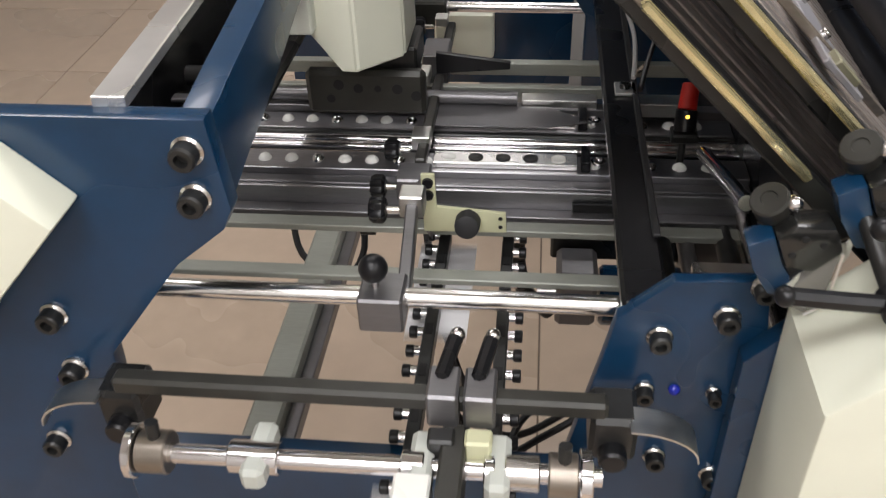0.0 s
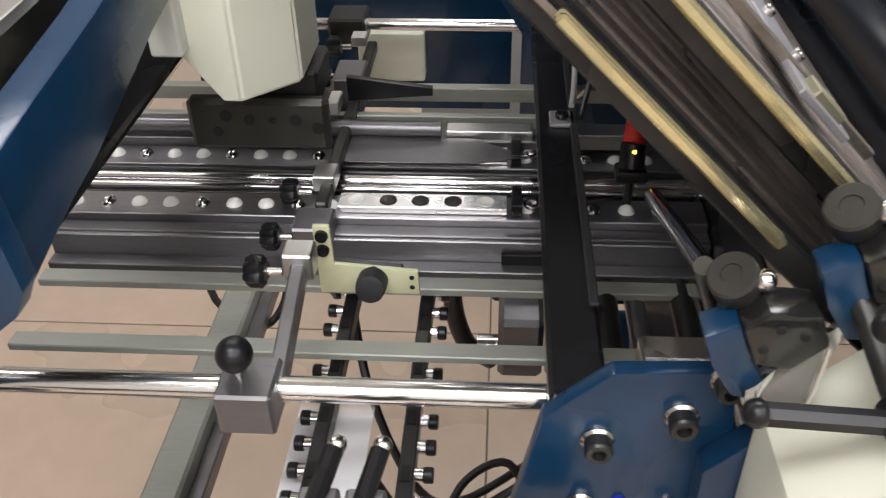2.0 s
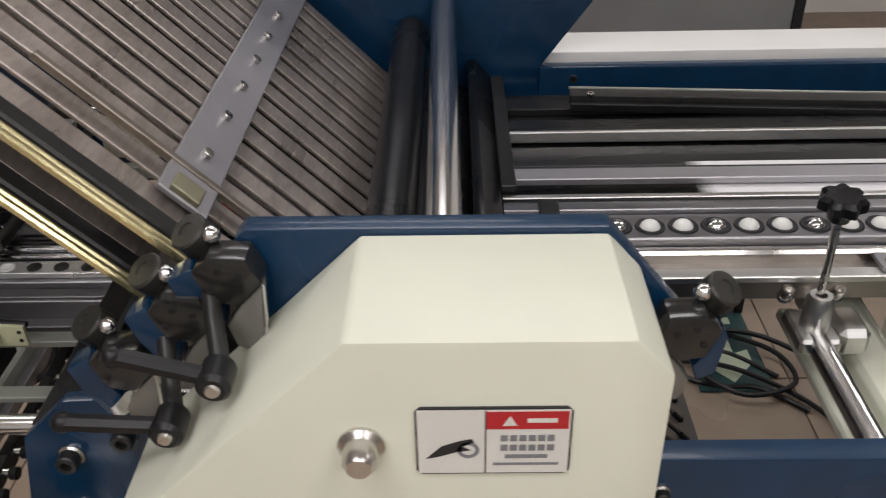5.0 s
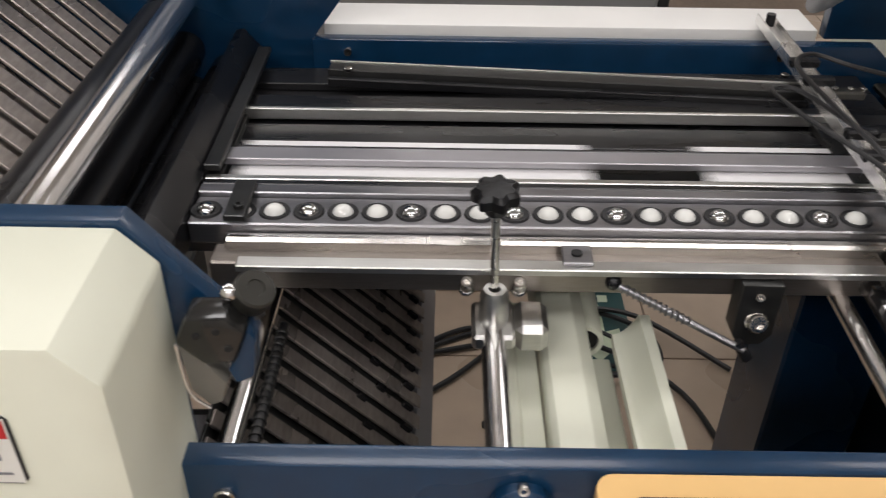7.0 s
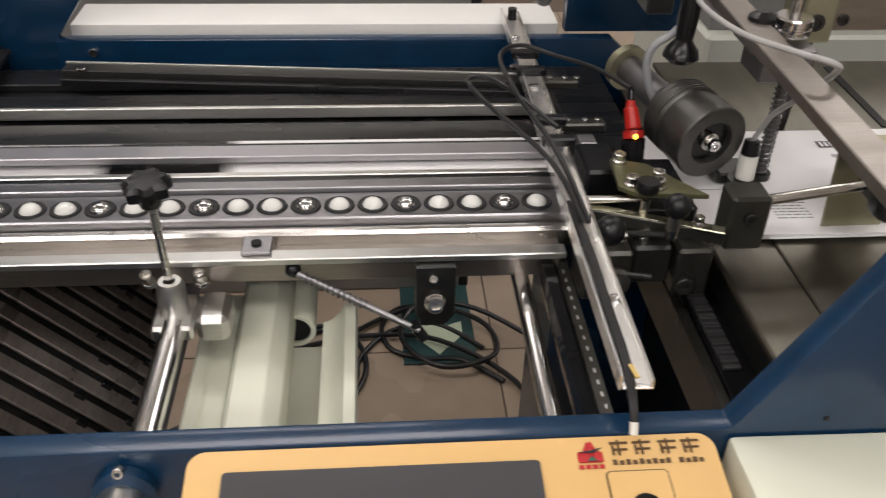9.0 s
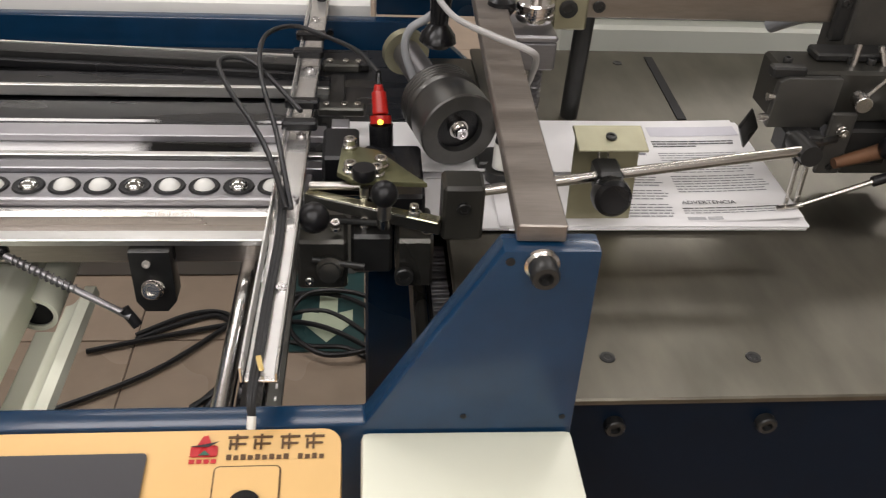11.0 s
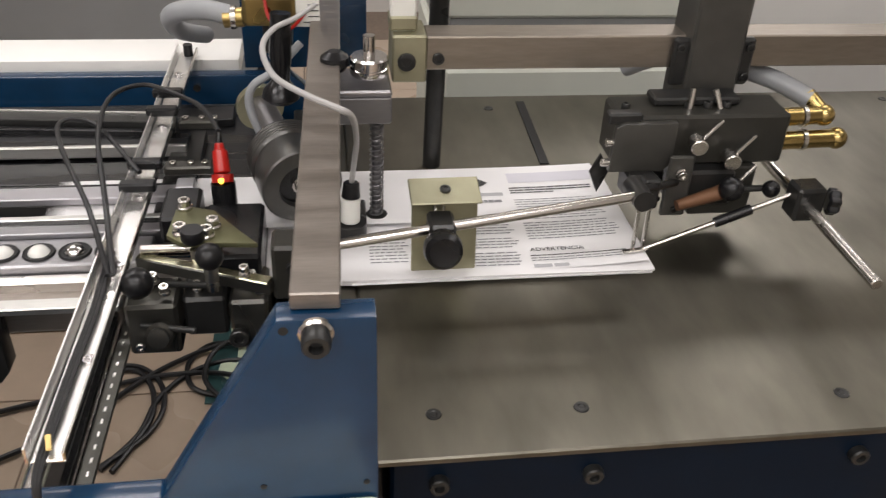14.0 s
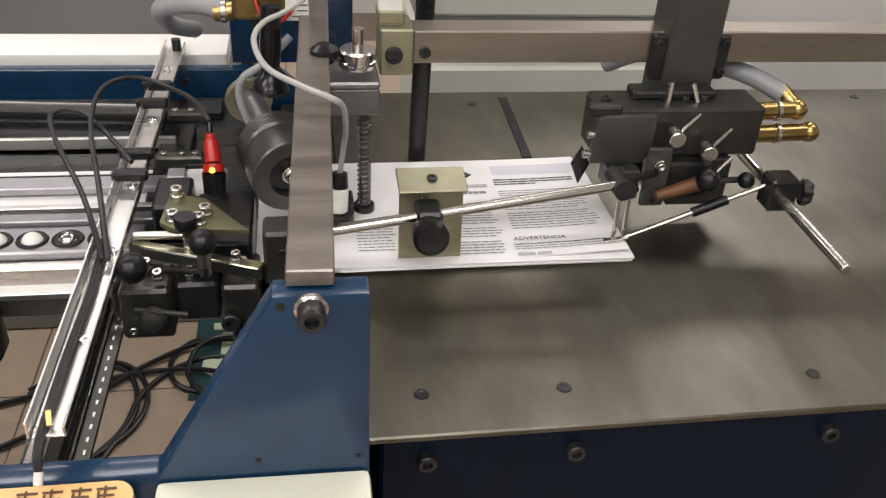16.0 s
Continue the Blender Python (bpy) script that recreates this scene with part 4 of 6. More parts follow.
part("knob", turned([(0, 0), (0.012, 0), (0.0165, 0.005), (0.0175, 0.012), (0.0165, 0.020), (0.013, 0.024), (0.010, 0.0235), (0, 0.022)], (0.7585, 0.682, 1.026), (0, -1, 0.25)), BLACK, gpn, "ribbed black knob")
part("rod", rod((0.645, 0.681, 1.027), (0.950, 0.710, 1.054), 0.0050, 18), STEEL, gpn, "long bright steel rod")
part("rod_block", box(0.612, 0.648, 0.664, 0.696, 0.985, 1.040, 0.003), IRON, gpn, "dark grey rod block")
cap_bolt(gpn, (0.630, 0.664, 1.020), (0, -1, 0), 0.006, 0.004, False)

sa = thing("spring_adjuster", (0.70, 0.8, 0.97), "steel block with knurled nuts on a spring loaded screw", "adjuster")
part("block", box(0.672, 0.724, 0.800, 0.850, 1.086, 1.114, 0.002), ALU_GREY, sa)
part("top_plate", box(0.660, 0.724, 0.798, 0.856, 1.1145, 1.121, 0.002), ALU_MID, sa)
part("nut", turned([(0, 0), (0.017, 0), (0.018, 0.002), (0.018, 0.007), (0.0165, 0.008), (0.0165, 0.010), (0.018, 0.011), (0.018, 0.016), (0.0165, 0.018), (0, 0.018)], (0.704, 0.822, 1.1285), (0, 0, 1), 32), CHROME, sa, "bright knurled nut")
part("screw", rod((0.704, 0.822, 1.145), (0.704, 0.822, 1.166), 0.0055, 16), STEEL, sa)
part("knob", turned([(0, 0), (0.010, 0), (0.014, 0.006), (0.013, 0.013), (0.006, 0.018), (0, 0.018)], (0.672, 0.822, 1.133), (0, 0, 1)), BLACK, sa, "small black knob")
part("pin", rod((0.711, 0.824, 0.972), (0.711, 0.824, 1.09), 0.0050, 12), ALU_GREY, sa)
part("spring", sweep([(0.711 + 0.0065 * math.cos(k * math.pi / 4), 0.824 + 0.0065 * math.sin(k * math.pi / 4), 0.972 + 0.118 * k / 168) for k in range(169)], 0.0010, 5, None, 2), ALU_GREY, sa, "dark steel coil spring")
part("foot", rod((0.711, 0.824, 0.9675), (0.711, 0.824, 0.974), 0.011, 20), GUNMETAL, sa)
part("arm", box(0.66, 0.70, 0.81, 0.845, 0.9675, 0.980, 0.002), GUNMETAL, sa)
se = thing("sheet_sensor", (0.684, 0.8, 0.98), "white and black cylindrical sheet sensor", "sensor")
part("body", rod((0.683, 0.800, 0.980), (0.684, 0.803, 1.006), 0.0098, 18, bevel=0.001), LABEL, se)
part("cap", rod((0.684, 0.803, 1.006), (0.685, 0.806, 1.022), 0.0094, 18, 0.0080, 0.001), BLACK, se)
part("collar", rod((0.683, 0.800, 0.968), (0.683, 0.800, 0.980), 0.0165, 18), GUNMETAL, se)

sh = thing("suction_head", (1.03, 0.8, 1.04), "dark grey suction feeder head with knobs and brass fittings", "feeder head")
part("body", box(0.944, 1.122, 0.790, 0.842, 1.040, 1.094, 0.003), IRON, sh)
part("front_plate", prism([(0.937, 1.039), (0.939, 1.087), (0.947, 1.091), (1.001, 1.091), (1.001, 1.049), (0.993, 1.039)], "y", 0.780, 0.7895, 0.002), PLATE_GREY, sh, "grey front plate with rounded corners")
part("link_plate", box(0.994, 1.020, 0.768, 0.774, 0.994, 1.061, 0.002), PLATE_GREY, sh, "grey upright link plate")
cap_bolt(sh, (1.007, 0.768, 1.043), (0, -1, 0), 0.0048, 0.004, True, STEEL)
cap_bolt(sh, (1.007, 0.768, 1.002), (0, -1, 0), 0.0032, 0.003, False)
part("centre_block", box(1.031, 1.096, 0.785, 0.82, 0.984, 1.039, 0.002), IRON, sh)
part("hole", turned([(0, 0.0004), (0.0035, 0.0004), (0.0035, 0)], (1.059, 0.7848, 1.011), (0, -1, 0), 12), DEEP, sh)
part("left_cheek", box(0.973, 1.0, 0.79, 0.80, 1.009, 1.035, 0.002), GUNMETAL, sh)
part("left_cheek", slab((0.986, 0.782, 1.005), (0.020, 0.010, 0.010), Euler((0, radians(-35), 0)).to_matrix(), 0.002), BLACK, sh)
part("adjusting_nut", turned([(0, 0), (0.0068, 0), (0.0072, 0.002), (0.0072, 0.008), (0.0045, 0.010), (0, 0.010)], (1.107, 0.775, 1.019), (0.25, -1, 0), 6), STEEL, sh, "bright hexagon nut")
part("nut_stem", rod((1.077, 0.785, 1.013), (1.107, 0.776, 1.019), 0.0035, 10), GUNMETAL, sh)
part("top_rail", box(0.985, 1.075, 0.812, 0.838, 1.0945, 1.103, 0.002), GUNMETAL, sh)
part("top_pin", rod((1.020, 0.806, 1.094), (1.021, 0.808, 1.116), 0.0034, 12), STEEL, sh, "bright upright pin")
part("top_pin", rod((1.052, 0.806, 1.094), (1.046, 0.812, 1.112), 0.0030, 12), STEEL, sh, "bright upright pin")
part("end_block", box(0.932, 0.966, 0.786, 0.80, 1.088, 1.099, 0.002), GUNMETAL, sh)
part("column", box(1.026, 1.082, 0.842, 0.898, 1.060, 1.205, 0.003), PLATE_GREY, sh, "upright dark grey column")
part("column_flange", box(1.012, 1.098, 0.850, 0.8595, 1.100, 1.150, 0.003), GUNMETAL, sh)
part("column_cap", box(1.030, 1.078, 0.846, 0.894, 1.2055, 1.235, 0.003), BLACK, sh, "black column cap")
part("cap_button", rod((1.084, 0.846, 1.214), (1.084, 0.838, 1.214), 0.005, 14), RED, sh, "small red button")
for x, z in ((1.091, 1.110), (1.091, 1.141), (1.018, 1.141)):
    cap_bolt(sh, (x, 0.850, z), (0, -1, 0), 0.0045, 0.004, False)
for x, z in ((1.022, 1.072), (1.060, 1.055)):
    part("thumb_screw", rod((x, 0.782, z), (x - 0.002, 0.765, z - 0.001), 0.0085, 18, bevel=0.001), STEEL, sh, "bright thumb screw")
    part("tommy_bar", rod((x - 0.006, 0.772, z - 0.004), (x + 0.028, 0.790, z + 0.016), 0.002, 10), STEEL, sh)
part("lower_block", box(1.005, 1.070, 0.775, 0.83, 1.000, 1.040, 0.003), GUNMETAL, sh)
part("lower_block", box(0.955, 0.985, 0.770, 0.80, 1.012, 1.040, 0.003), GUNMETAL, sh)
part("sucker_foot", prism([(0.938, 1.008), (0.948, 1.030), (0.958, 1.010), (0.948, 0.985)], "y", 0.835, 0.842, 0.001), GUNMETAL, sh, "small dark rhombic foot")
part("valve", box(0.962, 0.978, 0.742, 0.758, 1.018, 1.050, 0.002), GUNMETAL, sh)
part("rod_joint", rod((0.946, 0.700, 1.052), (0.946, 0.735, 1.050), 0.010, 18), GUNMETAL, sh)
part("link", rod((0.946, 0.722, 1.051), (1.01, 0.775, 1.03), 0.004, 12), GUNMETAL, sh)
part("hammer", rod((1.005, 0.758, 1.012), (1.052, 0.765, 1.022), 0.0055, 12, 0.008), COPPER, sh, "dull copper coloured handle")
part("ball_knob", ball((1.058, 0.757, 1.030), 0.0125), BLACK, sh, "glossy black ball knob")
part("ball_knob", ball((1.105, 0.765, 1.024), 0.009), BLACK, sh)
part("pin", rod((1.058, 0.757, 1.030), (1.085, 0.77, 1.048), 0.0022, 10), STEEL, sh)
for x in (0.962, 0.972):
    part("drop_pin", rod((x, 0.745, 0.968), (x, 0.747, 1.02), 0.0022, 10), STEEL, sh)
for x, z in ((0.938, 1.070), (0.936, 1.048)):
    part("side_bolt", rod((x - 0.006, 0.785, z), (x + 0.004, 0.785, z), 0.004, 12), STEEL, sh)
for x in (0.955, 1.02, 1.04, 1.06):
    cap_bolt(sh, (x, 0.81, 1.094), (0, 0, 1), 0.0045, 0.006, False)
for z, y, x1 in ((1.078, 0.818, 1.175), (1.056, 0.808, 1.190)):
    part("brass_elbow", rod((1.122, y, z), (x1, y + 0.004, z), 0.0095, 18, bevel=0.001), BRASS, sh, "brass pipe elbow")
    part("brass_elbow", ball((x1, y + 0.004, z), 0.0115), BRASS, sh)
    part("hose_clip", turned([(0.0095, 0), (0.0112, 0.001), (0.0112, 0.005), (0.0095, 0.006)], (1.148, y + 0.002, z), (1, 0, 0)), STEEL, sh)
part("hose_barb", rod((1.175, 0.822, 1.078), (1.163, 0.842, 1.092), 0.0088, 16), BRASS, sh)
part("hose", sweep([(1.166, 0.838, 1.088), (1.135, 0.872, 1.098), (1.095, 0.915, 1.098), (1.05, 0.96, 1.09), (1.02, 1.0, 1.06)], 0.0105, 14), HOSE, sh, "grey suction hose")
part("side_rod", rod((1.129, 0.830, 1.022), (1.126, 0.600, 1.022), 0.0056, 18, bevel=0.001), STEEL, sh, "bright projecting rod")
part("rod_clamp", box(1.112, 1.142, 0.725, 0.752, 1.008, 1.044, 0.003), GUNMETAL, sh)
star_knob(sh, (1.148, 0.735, 1.026), (1, -0.3, 0), 0.0125, 0.012)
part("needle", rod((0.966, 0.738, 0.9735), (1.118, 0.742, 1.032), 0.0026, 12), STEEL, sh, "thin bright needle rod")
part("needle_sleeve", rod((1.040, 0.740, 1.002), (1.075, 0.741, 1.0155), 0.0052, 14), BLACK, sh)
part("needle_tip", slab((0.962, 0.737, 0.9745), (0.026, 0.006, 0.003), Euler((0, radians(-5), radians(3))).to_matrix(), 0.001), STEEL, sh)

# drive roller at the table entry
ro = thing("feed_roller", (0.63, 0.85, 1.0), "dark steel feed roller with a bright centre bolt", "roller")
q0, q1 = Vector((0.638, 0.795, 1.024)), Vector((0.606, 0.905, 1.032))
ax = (q1 - q0).normalized()
part("drum", turned([(0, 0.008), (0.0225, 0.008), (0.0235, 0.0), (0.0385, 0.0), (0.040, 0.0015), (0.040, 0.030), (0.037, 0.038), (0.037, 0.042), (0.039, 0.044), (0.039, 0.066), (0.032, 0.070), (0.018, 0.090), (0, 0.090)], q0, ax, 40), DRUM, ro)
part("neck", turned([(0, 0), (0.017, 0), (0.016, 0.03), (0.016, 0.075), (0, 0.075)], q0 + ax * 0.090, ax, 28), ALU_GREY, ro)
for k in range(5):
    part("groove_ring", turned([(0.0388, 0), (0.0400, 0.0008), (0.0400, 0.0020), (0.0388, 0.0028)], q0 + ax * (0.044 + 0.0045 * k), ax, 40), DRUM, ro)
part("air_hose", sweep([(0.640, 0.90, 1.130), (0.612, 0.885, 1.106), (0.592, 0.880, 1.094), (0.586, 0.880, 1.075), (0.592, 0.878, 1.050), (0.602, 0.876, 1.028)], 0.0042, 12), HOSE, ro, "clear grey air hose")
part("flange", turned([(0, 0), (0.026, 0), (0.026, 0.010), (0, 0.010)], q0 + ax * 0.165, ax, 28), ZINC, ro, "zinc plated flange")
part("recess", turned([(0, 0.0004), (0.0222, 0.0004), (0.0222, 0)], q0 + ax * 0.0078, -ax, 32), BLACK, ro, "dark recessed face")
part("hub", turned([(0, 0), (0.0095, 0), (0.0095, 0.004), (0, 0.004)], q0 + ax * 0.007, -ax, 24), STEEL, ro)
cap_bolt(ro, q0 + ax * 0.003, -ax, 0.0062, 0.006, True, CHROME)
part("handle", turned([(0, 0), (0.011, 0), (0.019, 0.006), (0.017, 0.014), (0.009, 0.024), (0.011, 0.05), (0.010, 0.09), (0, 0.09)], (0.618, 0.872, 1.078), (0.05, 0.1, 1)), BLACK, ro, "glossy black handle")

# sensor rail with cables, over the table end
sr = thing("cable_channel", (0.48, 0.8, 1.0), "bright steel cable channel holding black cables", "cable channel")
part("base", slab((0.4830, 0.822, 1.014), (0.022, 0.718, 0.002), Euler((0, 0, radians(-0.9))).to_matrix(), 0.0005), BRIGHT, sr)
part("wall", slab((0.4700, 0.822, 1.0200), (0.002, 0.718, 0.014), Euler((0, 0, radians(-0.9))).to_matrix(), 0.0005), BRIGHT, sr)
part("wall", slab((0.4930, 0.822, 1.0175), (0.002, 0.718, 0.008), Euler((0, 0, radians(-0.9))).to_matrix(), 0.0005), STEEL, sr)
for k, (dx, r) in enumerate(((-0.0012, 0.0017), (0.0010, 0.0018), (0.0034, 0.0016))):
    part("cable", sweep([(0.474 + dx, 0.700, 1.018), (0.476 + dx, 0.62, 1.0185), (0.474 + dx, 0.55, 1.0185), (0.473 + dx, 0.49, 1.018), (0.471 + dx * 0.8, 0.455, 1.011), (0.472 + dx * 0.3, 0.443, 0.995)], r, 8), CABLE, sr, "black cable")
part("cable_end", rod((0.472, 0.446, 1.000), (0.4715, 0.441, 0.993), 0.003, 12), LABEL, sr)
part("warning_tag", slab((0.476, 0.474, 1.0205), (0.0035, 0.012, 0.0015), Euler((radians(10), 0, radians(15))).to_matrix(), 0), BRASS, sr, "small yellow tag")
for y in (0.684, 0.56, 0.80, 0.95, 1.10):
    cap_bolt(sr, (0.4840, y, 1.015), (0, 0, 1), 0.0052, 0.003, False, CHROME)
for y in (0.80, 0.845, 0.97, 1.02):
    part("cable_clip", box(0.466, 0.500, y - 0.006, y + 0.006, 1.022, 1.032, 0.002), BLACK, sr, "black cable clip")
part("tip_bolt", rod((0.489, 1.168, 1.015), (0.489, 1.168, 1.030), 0.006, 14), BLACK, sr)
for pts in ([(0.480, 0.660, 1.022), (0.458, 0.72, 1.05), (0.412, 0.83, 1.055), (0.400, 0.885, 1.055), (0.432, 0.885, 1.052), (0.484, 0.812, 1.035)], [(0.484, 0.660, 1.022), (0.468, 0.738, 1.048), (0.444, 0.845, 1.06), (0.440, 0.935, 1.06), (0.468, 0.97, 1.058), (0.505, 0.955, 1.052), (0.538, 0.90, 1.06), (0.559, 0.835, 1.066)]):
    part("loose_cable", sweep(pts, 0.0026, 8), CABLE, sr, "looped black sensor cable")
part("under_bar", slab((0.4600, 0.62, 0.945), (0.018, 0.34, 0.016), Euler((0, 0, radians(-0.5))).to_matrix(), 0.004), GLOSS_BUMP, sr, "glossy black plastic bar with a bumpy surface")
ub = part("perforated_bar", slab((0.4775, 0.62, 0.938), (0.012, 0.34, 0.004), Euler((0, 0, radians(-0.5))).to_matrix(), 0.0005), DARK_STEEL, sr, "perforated grey steel bar")
for k in range(24):
    part("slot", box(0.4766, 0.4784, 0.462 + 0.0138 * k, 0.467 + 0.0138 * k, 0.9402, 0.9408, 0), BRIGHT, ub)

rs = thing("photo_sensor", (0.56, 0.81, 1.0), "red and black photo sensor with a lit amber lamp", "sensor")
part("body", rod((0.561, 0.812, 1.032), (0.559, 0.826, 1.050), 0.0080, 20, 0.0072, 0.001), RED, rs)
part("nozzle", rod((0.559, 0.826, 1.050), (0.5588, 0.828, 1.057), 0.0052, 16, 0.0042, 0.001), RED, rs)
part("collar", rod((0.5612, 0.808, 1.024), (0.561, 0.812, 1.031), 0.0104, 20), RED, rs)
part("base", rod((0.562, 0.802, 0.995), (0.5612, 0.808, 1.024), 0.0118, 20), BLACK, rs)
part("foot", rod((0.562, 0.801, 0.988), (0.562, 0.802, 0.997), 0.018, 20), BLACK, rs)
part("lamp", ball((0.5605, 0.8005, 1.030), 0.0028), LED, rs, "lit amber indicator lamp")
part("bracket", box(0.52, 0.58, 0.79, 0.825, 0.979, 0.989, 0.002), GUNMETAL, rs)
part("plug", rod((0.5588, 0.828, 1.057), (0.559, 0.833, 1.066), 0.0030, 12), BLACK, rs)

ra = thing("register_adjuster", (0.55, 0.70, 0.95), "dark adjuster with black knobs and zinc plates", "adjuster")
part("zinc_plate", prism([(0.525, 0.760), (0.558, 0.748), (0.583, 0.712), (0.600, 0.690), (0.535, 0.695), (0.521, 0.708)], "z", 1.024, 1.029, 0.001), DULL_ZINC, ra, "greenish zinc plated plate")
for x, y in ((0.532, 0.752), (0.560, 0.718), (0.533, 0.709), (0.556, 0.703)):
    cap_bolt(ra, (x, y, 1.029), (0, 0, 1), 0.0058, 0.006, True, STEEL)
ang = Euler((0, 0, radians(-22))).to_matrix()
part("strip", slab((0.552, 0.690, 0.999), (0.128, 0.010, 0.012), ang, 0.001), DARK_STEEL, ra, "dark steel strip")
part("strip_top", slab((0.552, 0.690, 1.0056), (0.126, 0.009, 0.001), ang, 0.0003), OLIVE_STEEL, ra, "brushed bright strip edge")
part("tongue", slab((0.596, 0.668, 1.0075), (0.030, 0.012, 0.003), ang, 0.0008), OLIVE_STEEL, ra, "worn yellowish steel tongue")
cap_bolt(ra, (0.588, 0.672, 1.009), (0, 0, 1), 0.0042, 0.005, True, STEEL)
part("pillar", rod((0.545, 0.7, 0.985), (0.545, 0.698, 1.020), 0.004, 14), STEEL, ra)
part("knurled_nut", turned([(0, 0), (0.0095, 0), (0.0105, 0.002), (0.0105, 0.009), (0.0095, 0.011), (0, 0.011)], (0.545, 0.698, 1.029), (0, 0, 1), 20), BLACK, ra)
part("arm_rod", rod((0.496, 0.716, 1.010), (0.548, 0.712, 1.012), 0.0038, 12), STEEL, ra, "short bright rod")
part("sensor_bar", box(0.497, 0.546, 0.856, 0.872, 1.006, 1.016, 0.002), DARK_STEEL, ra)
part("sensor_bar", box(0.497, 0.540, 0.968, 0.984, 1.004, 1.014, 0.002), DARK_STEEL, ra)
for x in (0.506, 0.524, 0.538):
    cap_bolt(ra, (x, 0.864, 1.016), (0, 0, 1), 0.0035, 0.003, False, STEEL)
    cap_bolt(ra, (x, 0.976, 1.014), (0, 0, 1), 0.0035, 0.003, False, STEEL)
part("side_lug", box(0.512, 0.530, 0.826, 0.846, 0.998, 1.010, 0.001), ALU_MID, ra)
part("knob", ball((0.503, 0.655, 1.016), 0.0135), BLACK, ra, "glossy black ball knob")
part("knob", ball((0.562, 0.664, 1.034), 0.0118), BLACK, ra, "glossy black ball knob")
part("knob_stem", rod((0.562, 0.666, 1.000), (0.562, 0.664, 1.026), 0.006, 14), STEEL, ra)
part("block", box(0.486, 0.530, 0.660, 0.705, 0.935, 0.988, 0.003), DARK_STEEL, ra)
part("block", box(0.533, 0.570, 0.672, 0.72, 0.944, 0.985, 0.003), GUNMETAL, ra)
part("block", box(0.573, 0.606, 0.664, 0.72, 0.934, 0.986, 0.003), DARK_STEEL, ra)
part("block", box(0.545, 0.600, 0.705, 0.80, 0.965, 1.006, 0.003), BLACK, ra)
part("block", box(0.505, 0.540, 0.76, 0.82, 0.985, 1.014, 0.003), BLACK, ra)
part("dial", turned([(0, 0), (0.011, 0), (0.012, 0.002), (0.012, 0.009), (0.009, 0.012), (0.009, 0.017), (0, 0.018)], (0.515, 0.658, 0.962), (0, -1, 0.3)), DARK_STEEL, ra)
cap_bolt(ra, (0.580, 0.660, 0.952), (0, -1, 0.1), 0.0085, 0.007, False)
cap_bolt(ra, (0.497, 0.654, 0.950), (0, -1, 0.1), 0.004, 0.003, False, STEEL)
for x, y, z in ((0.508, 0.690, 0.993), (0.520, 0.672, 0.993), (0.545, 0.685, 0.986), (0.592, 0.69, 0.991), (0.600, 0.672, 0.991)):
    cap_bolt(ra, (x, y, z), (0, -0.2, 1), 0.0042, 0.005, True, STEEL)
part("pin", rod((0.492, 0.70, 0.985), (0.560, 0.676, 0.996), 0.003, 10), GUNMETAL, ra)
part("pin", rod((0.500, 0.655, 0.972), (0.545, 0.650, 0.968), 0.003, 10), GUNMETAL, ra)
kb = thing("feed_belt", (0.617, 0.7, 0.9), "narrow ribbed steel feed belt under the entry", "belt")
for k in range(28):
    part("rib", box(0.609, 0.626, 0.60 + 0.0062 * k, 0.6045 + 0.0062 * k, 0.898, 0.902 + 0.001 * (k % 2), 0.0005), ALU_GREY, kb)
part("backing", box(0.606, 0.640, 0.475, 0.80, 0.885, 0.8975, 0.001), BLACK, kb)
sf = thing("side_frame_bars", (0.56, 0.7, 0.85), "dark steel bars and shafts below the table entry", "machine frame")
part("bar", box(0.592, 0.604, 0.471, 0.90, 0.84, 0.90, 0.003), DARK_STEEL, sf)
part("bar", box(0.640, 0.686, 0.471, 1.12, 0.80, 0.930, 0.003), GUNMETAL, sf)
part("entry_table", box(0.622, 0.686, 0.472, 1.12, 0.950, 0.9585, 0.002), TABLE, sf, "steel entry plate")

# rear pneumatic valve and hoses
va = thing("air_valve", (0.60, 0.95, 1.13), "brass air valve with a grey hose and a red wire", "valve")
part("body", box(0.582, 0.636, 0.935, 0.965, 1.134, 1.166, 0.004), BRASS, va)
part("coil", box(0.592, 0.620, 0.935, 0.965, 1.166, 1.20, 0.003), BLACK, va)
part("barb", rod((0.582, 0.95, 1.140), (0.562, 0.952, 1.138), 0.010, 16), BRASS, va)
part("hose", sweep([(0.572, 0.952, 1.1395), (0.545, 0.962, 1.143), (0.515, 0.980, 1.136), (0.500, 1.000, 1.122), (0.502, 1.05, 1.090), (0.52, 1.12, 1.06)], 0.0105, 14), HOSE, va, "grey air hose")
part("hose_clip", turned([(0.0104, 0), (0.0122, 0.001), (0.0122, 0.006), (0.0104, 0.007)], (0.575, 0.952, 1.1388), (-1, 0, 0)), STEEL, va)
part("wire", sweep([(0.605, 0.933, 1.165), (0.610, 0.925, 1.145), (0.628, 0.925, 1.135), (0.645, 0.93, 1.15)], 0.0018, 6), RED, va, "thin red wire")
part("bracket", box(0.60, 0.63, 0.95, 1.16, 1.10, 1.134, 0.002), GUNMETAL, va)
gr = thing("scale_ruler", (0.648, 0.935, 1.16), "white scale ruler with black graduations", "ruler")
part("blade", box(0.636, 0.660, 0.930, 0.934, 1.136, 1.24, 0.0005), LABEL, gr)
for k in range(16):
    part("graduation", box(0.648 if k % 5 else 0.643, 0.659, 0.9292, 0.9298, 1.1405 + 0.006 * k, 1.1415 + 0.006 * k, 0), INK, gr)
